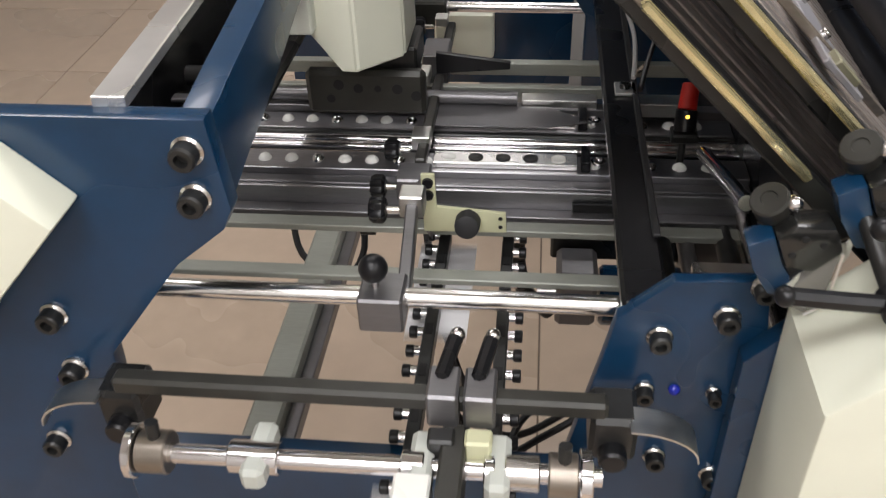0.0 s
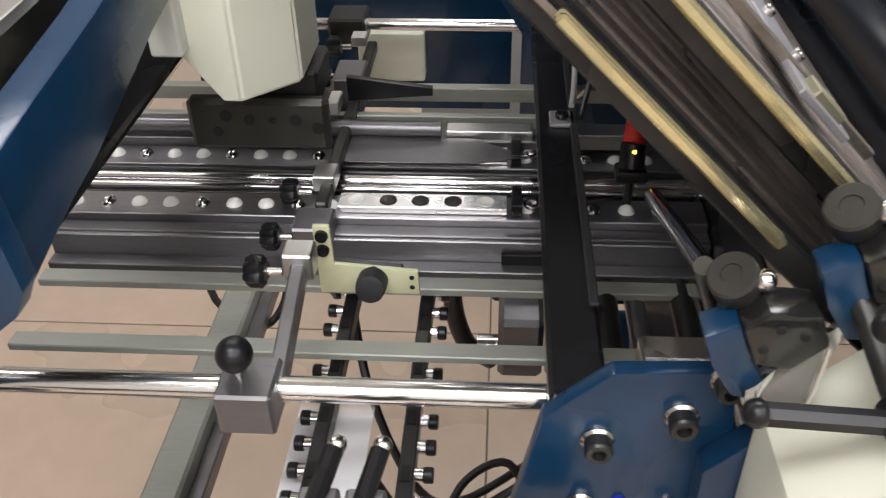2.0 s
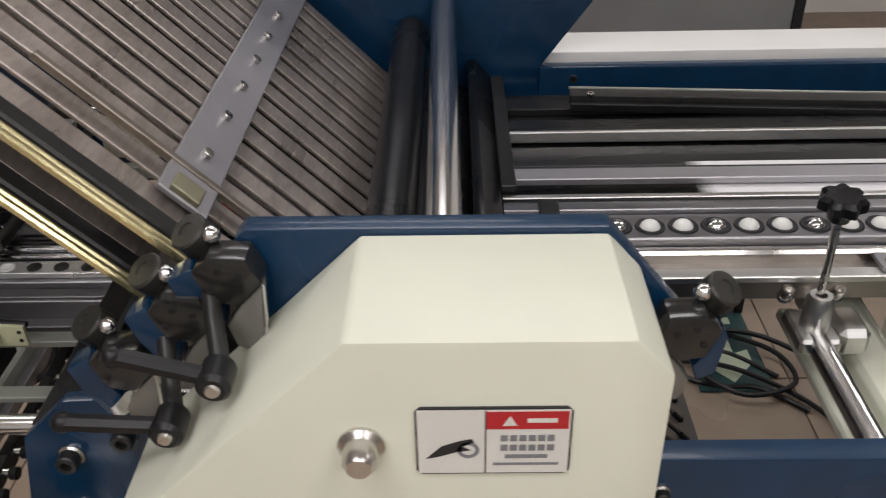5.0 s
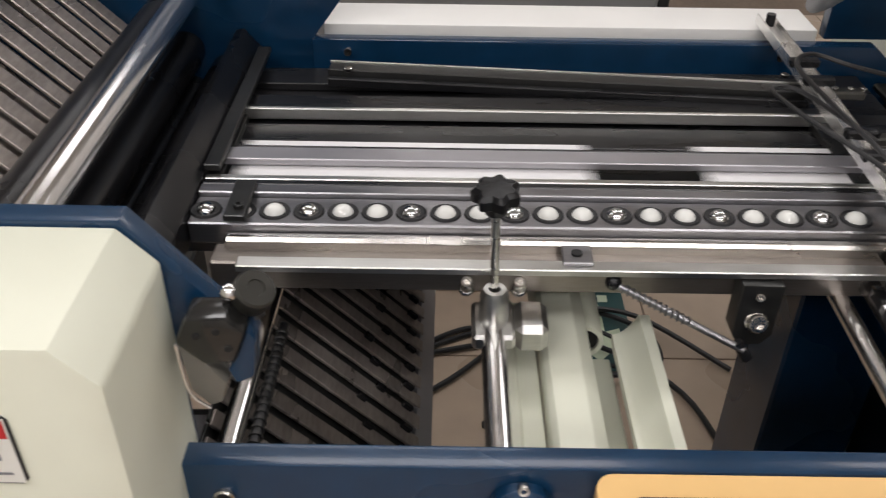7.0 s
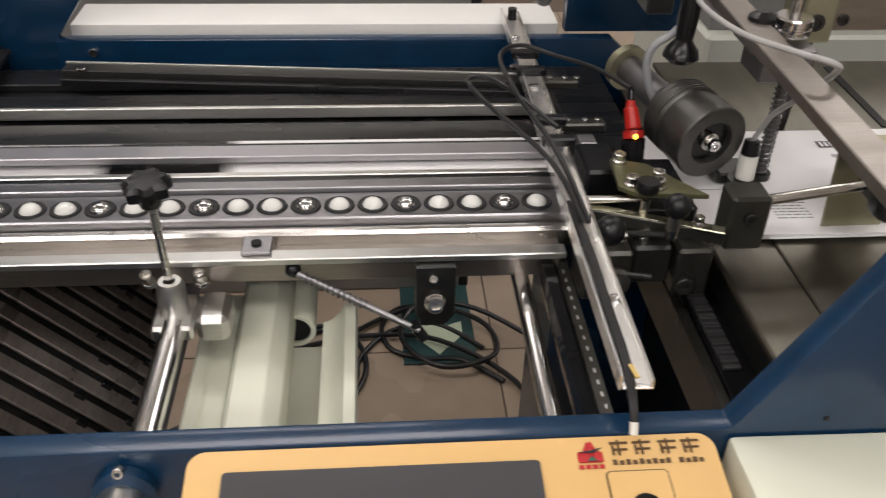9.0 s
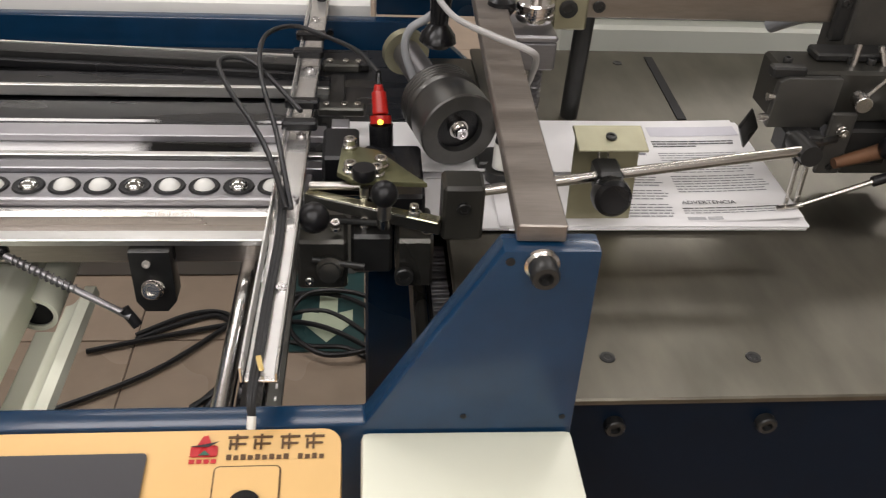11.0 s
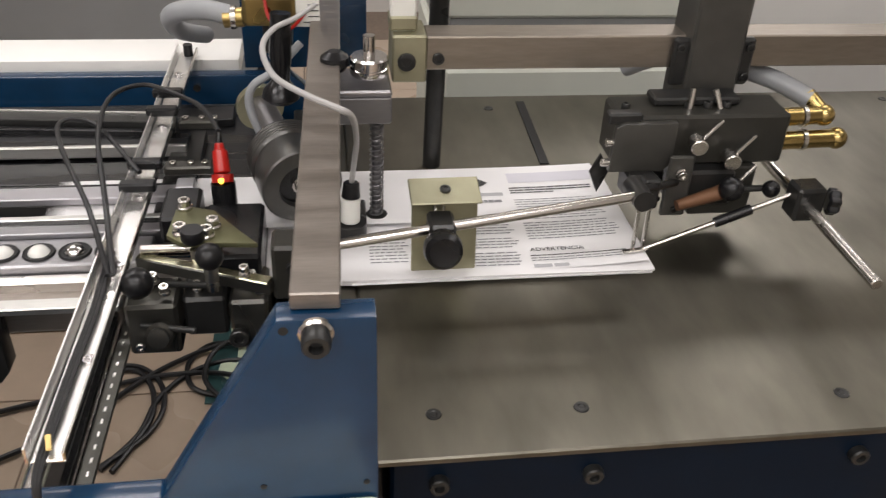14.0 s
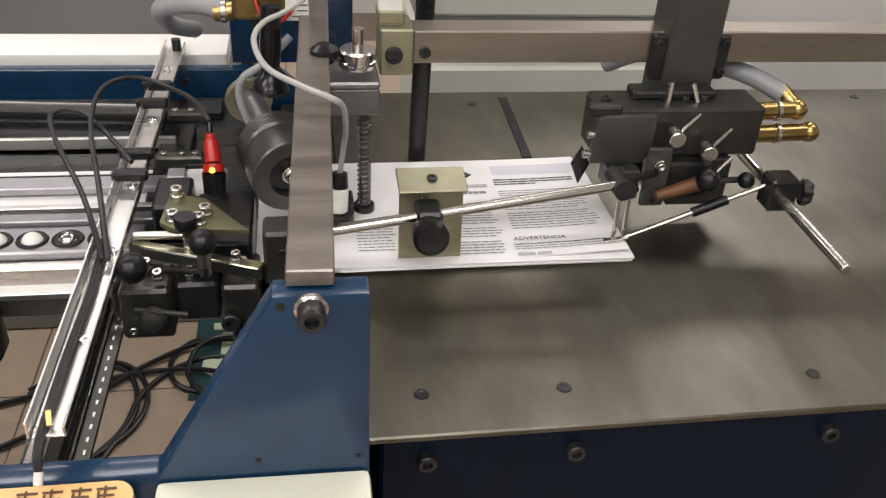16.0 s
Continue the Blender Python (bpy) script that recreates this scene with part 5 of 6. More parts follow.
gw = thing("grey_cable", (0.62, 0.95, 1.1), "loose pale grey cable looped over the flat bar", "cable")
part("cord", sweep([(0.655, 0.92, 1.162), (0.636, 0.880, 1.162), (0.616, 0.855, 1.160), (0.608, 0.810, 1.159), (0.620, 0.745, 1.159), (0.648, 0.700, 1.1605), (0.672, 0.675, 1.160), (0.683, 0.690, 1.145), (0.688, 0.74, 1.10), (0.688, 0.785, 1.060), (0.685, 0.806, 1.020)], 0.0027, 10), GREY_CABLE, gw)
fb = thing("end_fitting", (0.74, 0.87, 1.154), "white and clear fitting with dark marks", "fitting")
part("body", box(0.727, 0.752, 0.862, 0.885, 1.1545, 1.25, 0.002), LABEL, fb)
part("lower_sleeve", box(0.726, 0.753, 0.860, 0.887, 1.156, 1.170, 0.002), ZINC, fb)
for z in (1.193, 1.199):
    part("mark", box(0.735, 0.747, 0.8612, 0.8618, z, z + 0.003, 0), INK, fb)

# floor: escape sign and cables
es = thing("floor_sign", (0.45, 1.75, 0.0), "dark green floor sign with a pale arrow", "floor sign")
part("board", box(0.362, 0.540, 1.600, 1.925, 0.0, 0.006, 0.002), GREEN_SIGN, es)
part("arrow", prism([(0.428, 1.84), (0.474, 1.84), (0.474, 1.735), (0.512, 1.750), (0.512, 1.70), (0.450, 1.628), (0.385, 1.705), (0.390, 1.745), (0.428, 1.735)], "z", 0.0065, 0.008, 0), SIGN_ARROW, es)
for k in range(3):
    part("letter_bar", box(0.405 + 0.034 * k, 0.430 + 0.034 * k, 1.855, 1.882, 0.0065, 0.008, 0), SIGN_ARROW, es)
fcab = thing("floor_cables", (0.35, 1.3, 0.0), "loose black cables lying in loops below the machine", "cables")
for pts in ([(-0.25, 1.35, 0.012), (0.05, 1.52, 0.012), (0.25, 1.72, 0.012), (0.42, 1.80, 0.02), (0.56, 1.72, 0.03), (0.58, 1.60, 0.03), (0.45, 1.56, 0.03), (0.36, 1.66, 0.03), (0.40, 1.78, 0.035), (0.55, 1.76, 0.04), (0.75, 1.60, 0.012)],
            [(-0.10, 1.60, 0.012), (0.10, 1.66, 0.012), (0.28, 1.70, 0.012), (0.45, 1.66, 0.025), (0.62, 1.52, 0.012), (0.68, 1.30, 0.012)],
            [(-0.0, 1.66, 0.008), (0.111, 1.733, 0.008), (0.193, 1.74, 0.008), (0.254, 1.676, 0.008), (0.272, 1.585, 0.008), (0.243, 1.499, 0.008), (0.164, 1.42, 0.008)],
            [(0.003, 1.644, 0.008), (0.089, 1.696, 0.008), (0.181, 1.729, 0.008), (0.235, 1.665, 0.008), (0.25, 1.565, 0.008), (0.22, 1.472, 0.008), (0.19, 1.403, 0.008)],
            [(0.165, 1.411, 0.008), (0.229, 1.508, 0.008), (0.258, 1.624, 0.008), (0.335, 1.719, 0.008), (0.447, 1.742, 0.008), (0.557, 1.646, 0.008)],
            [(0.446, 1.81, 0.008), (0.359, 1.81, 0.008), (0.312, 1.741, 0.008), (0.331, 1.655, 0.008), (0.407, 1.615, 0.008), (0.502, 1.605, 0.008), (0.593, 1.527, 0.008)]):
    part("cable", sweep(pts, 0.0065, 8), CABLE, fcab, "black rubber cable")

# ---------------------------------------------------------------- second fold station
s2 = thing("second_station", (-0.75, 0.8, 0.0), "second fold station with blue side plates and steel rails", "folding machine")
lp = part("left_plate", prism([(-1.35, 1.132), (-0.829, 1.130), (-0.823, 1.058), (-0.832, 1.040), (-0.874, 1.006), (-0.950, 0.910), (-0.958, 0.80), (-0.93, 0.60), (-0.93, 0.30), (-1.35, 0.30)], "y", 0.485, 0.503, 0.002), BLUE, s2, "blue enamelled side plate with dark bolts")
rpl = part("right_plate", prism([(-0.552, 0.915), (-0.545, 0.953), (-0.506, 0.991), (-0.438, 0.994), (-0.428, 0.925), (-0.397, 0.850), (-0.41, 0.757), (-0.42, 0.30), (-0.575, 0.30), (-0.575, 0.80)], "y", 0.507, 0.519, 0.002), BLUE, s2, "blue enamelled side plate with dark bolts")
for x, z in ((-0.844, 1.107), (-0.846, 1.069), (-0.987, 0.952), (-0.987, 0.892), (-1.03, 0.80)):
    cap_bolt(lp, (x, 0.485, z), (0, -1, 0.02), 0.0095, 0.012)
for x, z, r in ((-0.511, 0.939, 0.0095), (-0.464, 0.962, 0.0095), (-0.443, 0.992, 0.0085), (-0.517, 0.880, 0.008), (-0.462, 0.881, 0.006), (-0.433, 0.872, 0.0085), (-0.423, 0.878, 0.006), (-0.50, 0.80, 0.009), (-0.45, 0.78, 0.009)):
    cap_bolt(rpl, (x, 0.507, z - 0.002), (0, -1, 0.02), r * 0.9, 0.010)
for x in (-0.493, -1.002):
    part("blue_cap", ball((x, 0.506 if x > -0.6 else 0.484, 0.880), 0.005, None, 12, 6), material("blue_plastic_cap", (0.02, 0.03, 0.35), 0.2), rpl if x > -0.6 else lp, "small bright blue cap")
part("side_beam", prism([(0.503, 1.040), (0.503, 1.118), (0.57, 1.128), (0.666, 1.140), (1.20, 1.235), (1.20, 1.17), (0.75, 1.094), (0.695, 1.080), (0.62, 1.062), (0.575, 1.056)], "x", -0.858, -0.834, 0.002), BLUE, s2, "blue enamelled side beam rising to the rear")
part("inner_panel", box(-0.862, -0.835, 0.80, 1.20, 1.05, 1.13, 0.002), GREY_CAB, s2, "grey inner panel")
part("rear_plate", prism([(-1.02, 0.74), (-0.56, 0.74), (-0.56, 1.02), (-1.02, 1.02)], "y", 1.32, 1.34, 0.002), BLUE, s2, "dark blue rear plate")
part("rear_cover", box(-0.775, -0.682, 1.288, 1.318, 0.798, 0.872, 0.003), CREAM, s2, "cream inspection cover")
part("left_frame_bar", slab((-0.914, 0.83, 1.133), (0.024, 0.66, 0.010), Euler((0, 0, radians(2.5))).to_matrix(), 0.001), BRIGHT, s2, "flat aluminium frame bar")
part("inner_plate", box(-0.922, -0.860, 0.506, 1.10, 1.020, 1.030, 0.003), BLACK, s2, "dark inner machinery plate")
for k, (y, z) in enumerate(((0.56, 1.072), (0.64, 1.085), (0.84, 1.10))):
    part("inner_roller", rod((-0.902, y, z), (-0.860, y, z), 0.008, 18), GUNMETAL, s2)
part("inner_arm", slab((-0.876, 0.62, 1.070), (0.016, 0.16, 0.022), Euler((radians(6), 0, radians(6))).to_matrix(), 0.003), GUNMETAL, s2)
for y in (0.585, 0.66, 0.735):
    part("inner_pulley", rod((-0.904, y, 1.052), (-0.886, y, 1.052), 0.020, 22, bevel=0.003), IRON, s2, "dark toothed pulley")
    cap_bolt(s2, (-0.886, y, 1.052), (1, 0, 0.2), 0.006, 0.005, True, STEEL)
part("inner_strip", box(-0.905, -0.862, 0.604, 0.614, 1.078, 1.082, 0.001), ALU_MID, s2)
part("inner_bar", box(-0.924, -0.918, 0.506, 1.10, 1.030, 1.120, 0.002), BLACK, s2)
part("base_beam", box(-0.992, -0.945, 0.45, 1.45, 0.46, 0.50, 0.004), STRIP, s2, "pale grey lower beam")
part("base_beam_side", box(-0.945, -0.925, 0.45, 1.45, 0.45, 0.475, 0.002), ALU_GREY, s2)
part("front_beam", box(-0.955, -0.560, 0.455, 0.485, 0.74, 0.82, 0.002), BLUE, s2, "dark blue front beam")

wcov = thing("hanging_cover", (-0.80, 0.88, 1.0), "cream enamelled cover hanging above the rails", "machine cover")
bm = bmesh.new()
lo = [(-0.846, 0.818, 1.046), (-0.815, 0.818, 1.000), (-0.798, 0.820, 1.000), (-0.753, 0.862, 1.000), (-0.753, 0.95, 1.000), (-0.846, 0.95, 1.046)]
hi = [(x, y, 1.36) for x, y, z in lo]
lv2 = [bm.verts.new(p) for p in lo]
hv2 = [bm.verts.new(p) for p in hi]
bm.faces.new(lv2)
bm.faces.new(list(reversed(hv2)))
for i in range(6):
    bm.faces.new((lv2[i], hv2[i], hv2[(i + 1) % 6], lv2[(i + 1) % 6]))
bmesh.ops.bevel(bm, geom=bm.edges[:], offset=0.003, segments=2, affect="EDGES")
part("shell", bm, CREAM, wcov)
part("hanger", box(-0.87, -0.735, 0.868, 0.885, 0.925, 0.978, 0.008), IRON, wcov, "dark drilled hanger plate")
part("hanger_top", box(-0.83, -0.745, 0.885, 0.95, 0.965, 0.999, 0.003), GUNMETAL, wcov)
for x, z, r in ((-0.832, 0.962, 0.006), (-0.810, 0.958, 0.0055), (-0.788, 0.958, 0.004), (-0.766, 0.958, 0.006), (-0.745, 0.950, 0.006), (-0.842, 0.945, 0.005)):
    part("hole", turned([(0, 0.0006), (r, 0.0006), (r, 0)], (x, 0.868, z), (0, -1, 0), 16), DEEP, wcov)
lc = thing("left_station_cover", (-1.1, 0.43, 0.5), "cream enamelled cover on the blue side plate", "machine cover")
part("shell", prism([(-1.35, 0.95), (-1.035, 0.950), (-1.025, 0.968), (-0.932, 1.068), (-0.975, 1.111), (-1.05, 1.135), (-1.35, 1.135)], "y", 0.440, 0.4845, 0.003), CREAM, lc)

# rails of the second station
r2 = thing("second_register_rails", (-0.70, 0.87, 0.86), "grey aluminium rails with rows of balls and chrome rods", "conveyor rails")
X0, X1 = -0.99, -0.385
for y0, y1, z0, z1, m in ((0.781, 0.786, 0.852, 0.884, ALU_MID), (0.786, 0.802, 0.860, 0.886, ALU_GREY), (0.765, 0.781, 0.850, 0.862, ALU_GREY), (0.802, 0.840, 0.870, 0.894, ALU_MID), (0.906, 0.943, 0.866, 0.886, ALU_MID), (0.846, 0.870, 0.850, 0.876, BELT), (0.945, 0.962, 0.86, 0.895, ALU_GREY)):
    part("rail", box(X0, X1, y0, y1, z0, z1, 0.001), m, r2)
for y, z, r, m in ((0.882, 0.884, 0.0062, CHROME), (0.866, 0.884, 0.0050, CHROME), (0.900, 0.882, 0.0045, GUNMETAL)):
    part("chrome_rod", rod((X0, y, z), (X1, y, z), r, 16), m, r2, "long chromed rod")
part("thin_bar", box(X0, -0.50, 0.986, 0.996, 0.888, 0.902, 0.001), STRIP, r2)
part("thin_bar", box(X0, -0.41, 1.054, 1.068, 0.885, 0.902, 0.001), STRIP, r2)
part("rear_shaft", rod((-0.82, 1.175, 0.930), (-0.53, 1.172, 0.930), 0.0075, 20), CHROME, r2, "chromed rear shaft")
part("rear_tube", rod((X0, 0.955, 0.905), (-0.635, 0.952, 0.905), 0.0085, 18), ALU_GREY, r2)
part("lower_strip", box(-0.99, -0.515, 0.742, 0.760, 0.852, 0.860, 0.001), STRIP, r2, "pale flat strip")
part("lower_strip", box(-0.50, -0.38, 0.742, 0.760, 0.852, 0.860, 0.001), STRIP, r2, "pale flat strip")
part("front_strip", box(-0.965, -0.518, 0.640, 0.657, 0.868, 0.875, 0.001), STRIP, r2, "pale flat strip")
part("front_strip", box(-0.50, -0.42, 0.640, 0.657, 0.868, 0.875, 0.001), STRIP, r2, "pale flat strip")
part("low_strip", box(-0.96, -0.526, 0.578, 0.592, 0.892, 0.899, 0.001), STRIP, r2, "pale flat strip")
part("shaft", rod((-0.95, 0.539, 0.938), (-0.535, 0.539, 0.938), 0.0085, 24), POLISHED, r2, "polished steel front shaft")
for row, y, z, cols in ((0, 0.821, 0.894, True), (1, 0.925, 0.886, False)):
    for k in range(19):
        x = -0.975 + 0.0305 * k
        dark = k % 3 == 1
        part("ball", ball((x, y, z - 0.002), 0.0082, None, 14, 8), MARBLE_S if dark else MARBLE_W, r2, "polished steel ball" if dark else "white glass ball")
    part("bright_plate", box(-0.722, -0.566, y - 0.012, y + 0.012, z + 0.0005, z + 0.0072, 0.0005), BRIGHT, r2, "bright plate with dark holes")
    for k in range(5):
        x = -0.706 + 0.0300 * k
        part("hole", turned([(0, 0.0005), (0.0055, 0.0005), (0.0066, 0.001), (0.0080, 0.001), (0.0084, 0)], (x, y, z + 0.0072), (0, 0, 1), 18), MARBLE_W if k in (0, 4) else GUNMETAL, r2)
    part("rail_clip", box(-0.562, -0.552, y - 0.016, y + 0.020, z + 0.001, z + 0.014, 0.001), BLACK, r2)
    cap_bolt(r2, (-0.543, y, z + 0.004), (0, 0, 1), 0.008, 0.004, False, CHROME)
part("dark_slot", box(-0.57, -0.50, 0.776, 0.7795, 0.862, 0.874, 0.001), DEEP, r2)
part("smoked_strip", prism([(-0.735, 0.895), (-0.60, 0.895), (-0.545, 0.91), (-0.60, 0.945), (-0.735, 0.950)], "z", 0.8975, 0.8985, 0), ALU_GREY, r2, "thin grey deflector sheet")
part("grey_block", box(-0.63, -0.54, 0.948, 0.968, 0.893, 0.905, 0.001), ALU, r2)
part("grey_block", box(-0.505, -0.43, 0.93, 0.956, 0.895, 0.912, 0.001), ALU, r2)

# cross carriage on the shaft
ca = thing("cross_carriage", (-0.745, 0.75, 0.93), "steel cross carriage with black knobs on the shaft", "carriage")
part("shaft_block", box(-0.750, -0.713, 0.517, 0.556, 0.917, 0.951, 0.002), ALU_GREY, ca)
part("arm", slab((-0.7195, 0.607, 0.940), (0.011, 0.135, 0.018), Euler((radians(2), 0, radians(4))).to_matrix(), 0.0015), ALU_GREY, ca)
part("arm_tip", box(-0.735, -0.712, 0.655, 0.678, 0.935, 0.958, 0.0015), ALU, ca)
part("knob_pin", rod((-0.737, 0.536, 0.950), (-0.738, 0.537, 0.962), 0.003, 14), STEEL, ca)
part("ball_knob", ball((-0.738, 0.538, 0.968), 0.0122), BLACK, ca, "glossy black ball knob")
part("clamp_block", box(-0.757, -0.722, 0.765, 0.802, 0.878, 0.905, 0.002), ALU_GREY, ca)
part("spine", box(-0.741, -0.729, 0.80, 1.17, 0.896, 0.910, 0.002), IRON, ca)
part("small_block", box(-0.749, -0.728, 0.835, 0.862, 0.900, 0.916, 0.001), ALU, ca)
part("tall_block", box(-0.757, -0.724, 1.005, 1.058, 0.895, 0.935, 0.002), ALU_GREY, ca)
part("rear_block", box(-0.786, -0.740, 1.150, 1.20, 0.910, 0.945, 0.003), IRON, ca)
part("rear_tip", box(-0.752, -0.735, 1.115, 1.135, 0.925, 0.937, 0.001), ALU, ca)
part("white_tip", box(-0.754, -0.742, 0.955, 0.985, 0.918, 0.932, 0.001), ALU, ca)
for x, y, z in ((-0.757, 0.772, 0.892), (-0.734, 0.652, 0.946), (-0.749, 0.828, 0.904), (-0.757, 1.062, 0.912), (-0.757, 1.140, 0.915)):
    part("screw", rod((x, y, z), (x - 0.016, y, z), 0.0035, 12), STEEL, ca)
    star_knob(ca, (x - 0.012, y, z), (-1, 0, 0), 0.0115, 0.016, 6)
part("blade", prism([(-0.735, 0.925), (-0.735, 0.952), (-0.645, 0.940), (-0.645, 0.932)], "y", 0.975, 0.983, 0.0005), BLACK, ca, "thin black blade")
part("hook", prism([(-0.724, 0.93), (-0.714, 0.90), (-0.716, 0.85), (-0.722, 0.86), (-0.730, 0.92)], "y", 0.735, 0.739, 0.001), ALU_GREY, ca)
lbk = part("bracket", prism([(-0.7205, 0.953), (-0.7070, 0.953), (-0.7060, 0.916), (-0.638, 0.910), (-0.637, 0.887), (-0.7195, 0.886)], "y", 0.702, 0.7065, 0.001), PALE_YELLOW, ca, "pale yellow angle bracket")
for z in (0.944, 0.930):
    part("screw", turned([(0, 0.003), (0.0050, 0.003), (0.0056, 0)], (-0.7137, 0.702, z), (0, -1, 0)), BLACK, lbk)
for z in (0.904, 0.894):
    part("hole", turned([(0, 0.0004), (0.0022, 0.0004), (0.0022, 0)], (-0.643, 0.702, z), (0, -1, 0), 12), DEEP, lbk)
part("knob", turned([(0, 0), (0.0125, 0), (0.0125, 0.014), (0.0118, 0.020), (0.010, 0.021), (0, 0.021)], (-0.675, 0.702, 0.901), (0, -1, 0.25)), RUBBER, lbk, "ribbed black knob")
part("dark_link", slab((-0.69, 0.74, 0.888), (0.07, 0.006, 0.006), Euler((0, radians(6), 0)).to_matrix(), 0.001), BLACK, ca)

# two perforated delivery bars with rollers
for x, side, lab in ((-0.706, -1, "dark delivery bar with bolts"), (-0.637, 1, "dark delivery bar with bolts")):
    db = thing("delivery_bar", (x, 0.6, 0.83), lab, "delivery bar", "delivery bars")
    part("bar", box(x - 0.006, x + 0.006, 0.415, 0.778, 0.818, 0.836, 0.001), GUNMETAL, db)
    for k in range(14):
        y = 0.772 - 0.0262 * k
        part("spacer", rod((x + side * 0.006, y, 0.829), (x + side * 0.012, y, 0.829), 0.0052, 14), CHROME, db, "bright washer")
        b = rod((x + side * 0.012, y, 0.829), (x + side * 0.020, y, 0.829), 0.0062, 14, bevel=0.001)
        part("bolt", b, BLACK, db, "black cap bolt")
    for k in range(6):
        part("slot", box(x - 0.0035, x + 0.0035, 0.44 + 0.055 * k, 0.455 + 0.055 * k, 0.8364, 0.8370, 0), DEEP, db)
fs = thing("front_cross_shaft", (-0.75, 0.44, 0.92), "dark square cross shaft with two lever clamps", "shaft")
part("bar", box(-0.927, -0.552, 0.434, 0.450, 0.917, 0.933, 0.003), IRON, fs)
for x in (-0.672, -0.645):
    part("clamp", box(x - 0.012, x + 0.0115, 0.426, 0.460, 0.910, 0.942, 0.002), ALU_GREY, fs)
    part("clamp_front", box(x - 0.010, x + 0.010, 0.408, 0.424, 0.880, 0.915, 0.002), GUNMETAL if x < -0.66 else PALE_YELLOW, fs)
    part("lever", slab((x + 0.002, 0.464, 0.946), (0.011, 0.040, 0.011), Euler((radians(18), 0, radians(-14))).to_matrix(), 0.005), BLACK, fs, "black plastic lever")
    part("lever_head", ball((x + 0.007, 0.482, 0.952), 0.006), STEEL, fs)
rsft = thing("roller_shaft", (-0.73, 0.40, 0.9), "polished shaft with collars and white rollers", "shaft")
part("shaft", rod((-0.905, 0.400, 0.895), (-0.556, 0.402, 0.895), 0.0075, 22), CHROME, rsft)
for x0, x1, r, m in ((-0.905, -0.898, 0.021, CHROME), (-0.897, -0.874, 0.0165, BROWN_STEEL), (-0.828, -0.790, 0.0125, CHROME), (-0.70, -0.683, 0.012, CHROME), (-0.625, -0.600, 0.013, STEEL), (-0.594, -0.573, 0.0165, BROWN_STEEL), (-0.572, -0.563, 0.020, CHROME), (-0.640, -0.632, 0.012, CHROME)):
    part("collar", rod((x0, 0.401, 0.895), (x1, 0.401, 0.895), r, 26, bevel=0.001), m, rsft)
for x in (-0.8065, -0.6855, -0.6300):
    part("belt_roller", box(x - 0.009, x + 0.009, 0.378, 0.430, 0.884, 0.905, 0.004), NYLON, rsft, "white plastic belt guide")
part("white_block", box(-0.703, -0.676, 0.345, 0.388, 0.875, 0.906, 0.002), LABEL, rsft, "white plastic block")
part("dark_guide", box(-0.672, -0.654, 0.345, 0.43, 0.87, 0.912, 0.002), IRON, rsft)
for x in (-0.884, -0.583):
    part("grub_screw", rod((x, 0.402, 0.910), (x, 0.404, 0.924), 0.005, 12), GUNMETAL, rsft)
for x, sgn in ((-0.935, -1), (-0.545, 1)):
    fg = thing("finger_guard", (x, 0.44, 0.9), "bent steel finger guard on a dark clamp", "guard", "finger guards")
    part("clamp", box(x - 0.018, x + 0.018, 0.445, 0.484, 0.86, 0.905, 0.004), GUNMETAL, fg)
    part("screw", rod((x, 0.448, 0.872), (x, 0.432, 0.872), 0.011, 20, bevel=0.002), BLACK, fg)
    pts = [(x + sgn * (0.012 + 0.052 * math.sin(a)), 0.447, 0.893 + 0.012 - 0.030 * (1 - math.cos(a))) for a in [k * math.pi / 14 for k in range(8)]]
    out = bmesh.new()
    prev = None
    for px, py, pz in pts:
        ring = [out.verts.new(v) for v in ((px, 0.436, pz), (px, 0.462, pz), (px - sgn * 0.001, 0.462, pz - 0.0016), (px - sgn * 0.001, 0.436, pz - 0.0016))]
        if prev:
            for k in range(4):
                out.faces.new((prev[k], prev[(k + 1) % 4], ring[(k + 1) % 4], ring[k]))
        prev = ring
    part("strip", out, ALU, fg, "curved bright steel strip")

# black rail over the right plate, and bits beside it
bl = thing("black_cross_rail", (-0.525, 0.8, 0.95), "long black rail with a fixing nut and a cable", "rail")
part("bar", box(-0.541, -0.505, 0.515, 1.18, 0.948, 0.962, 0.003), BLACK, bl)
part("edge", box(-0.511, -0.5045, 0.60, 1.18, 0.962, 0.966, 0.001), RUBBER, bl)
part("nut_plate", box(-0.529, -0.506, 0.852, 0.880, 0.9622, 0.966, 0.001), BRIGHT, bl, "bright nut plate")
cap_bolt(bl, (-0.518, 0.866, 0.966), (0, 0, 1), 0.006, 0.005, False)
part("cable", sweep([(-0.506, 1.12, 0.965), (-0.500, 1.0, 0.97), (-0.503, 0.93, 0.968), (-0.508, 0.885, 0.968)], 0.0028, 8), GREY_CABLE, bl)
part("cable", sweep([(-0.50, 0.88, 0.955), (-0.485, 0.93, 0.985), (-0.46, 0.99, 1.02), (-0.43, 1.02, 1.03)], 0.0028, 8), CABLE, bl, "black cable")
part("pin", rod((-0.492, 0.98, 0.93), (-0.486, 0.95, 0.955), 0.003, 10), STEEL, bl)
ps2 = thing("photo_sensor", (-0.45, 0.82, 0.95), "red and black photo sensor with a lit amber lamp", "sensor")
part("body", rod((-0.455, 0.835, 0.957), (-0.452, 0.850, 0.980), 0.0100, 20, 0.0088, 0.001), RED, ps2)
part("base", rod((-0.456, 0.826, 0.937), (-0.455, 0.835, 0.957), 0.0115, 20), BLACK, ps2)
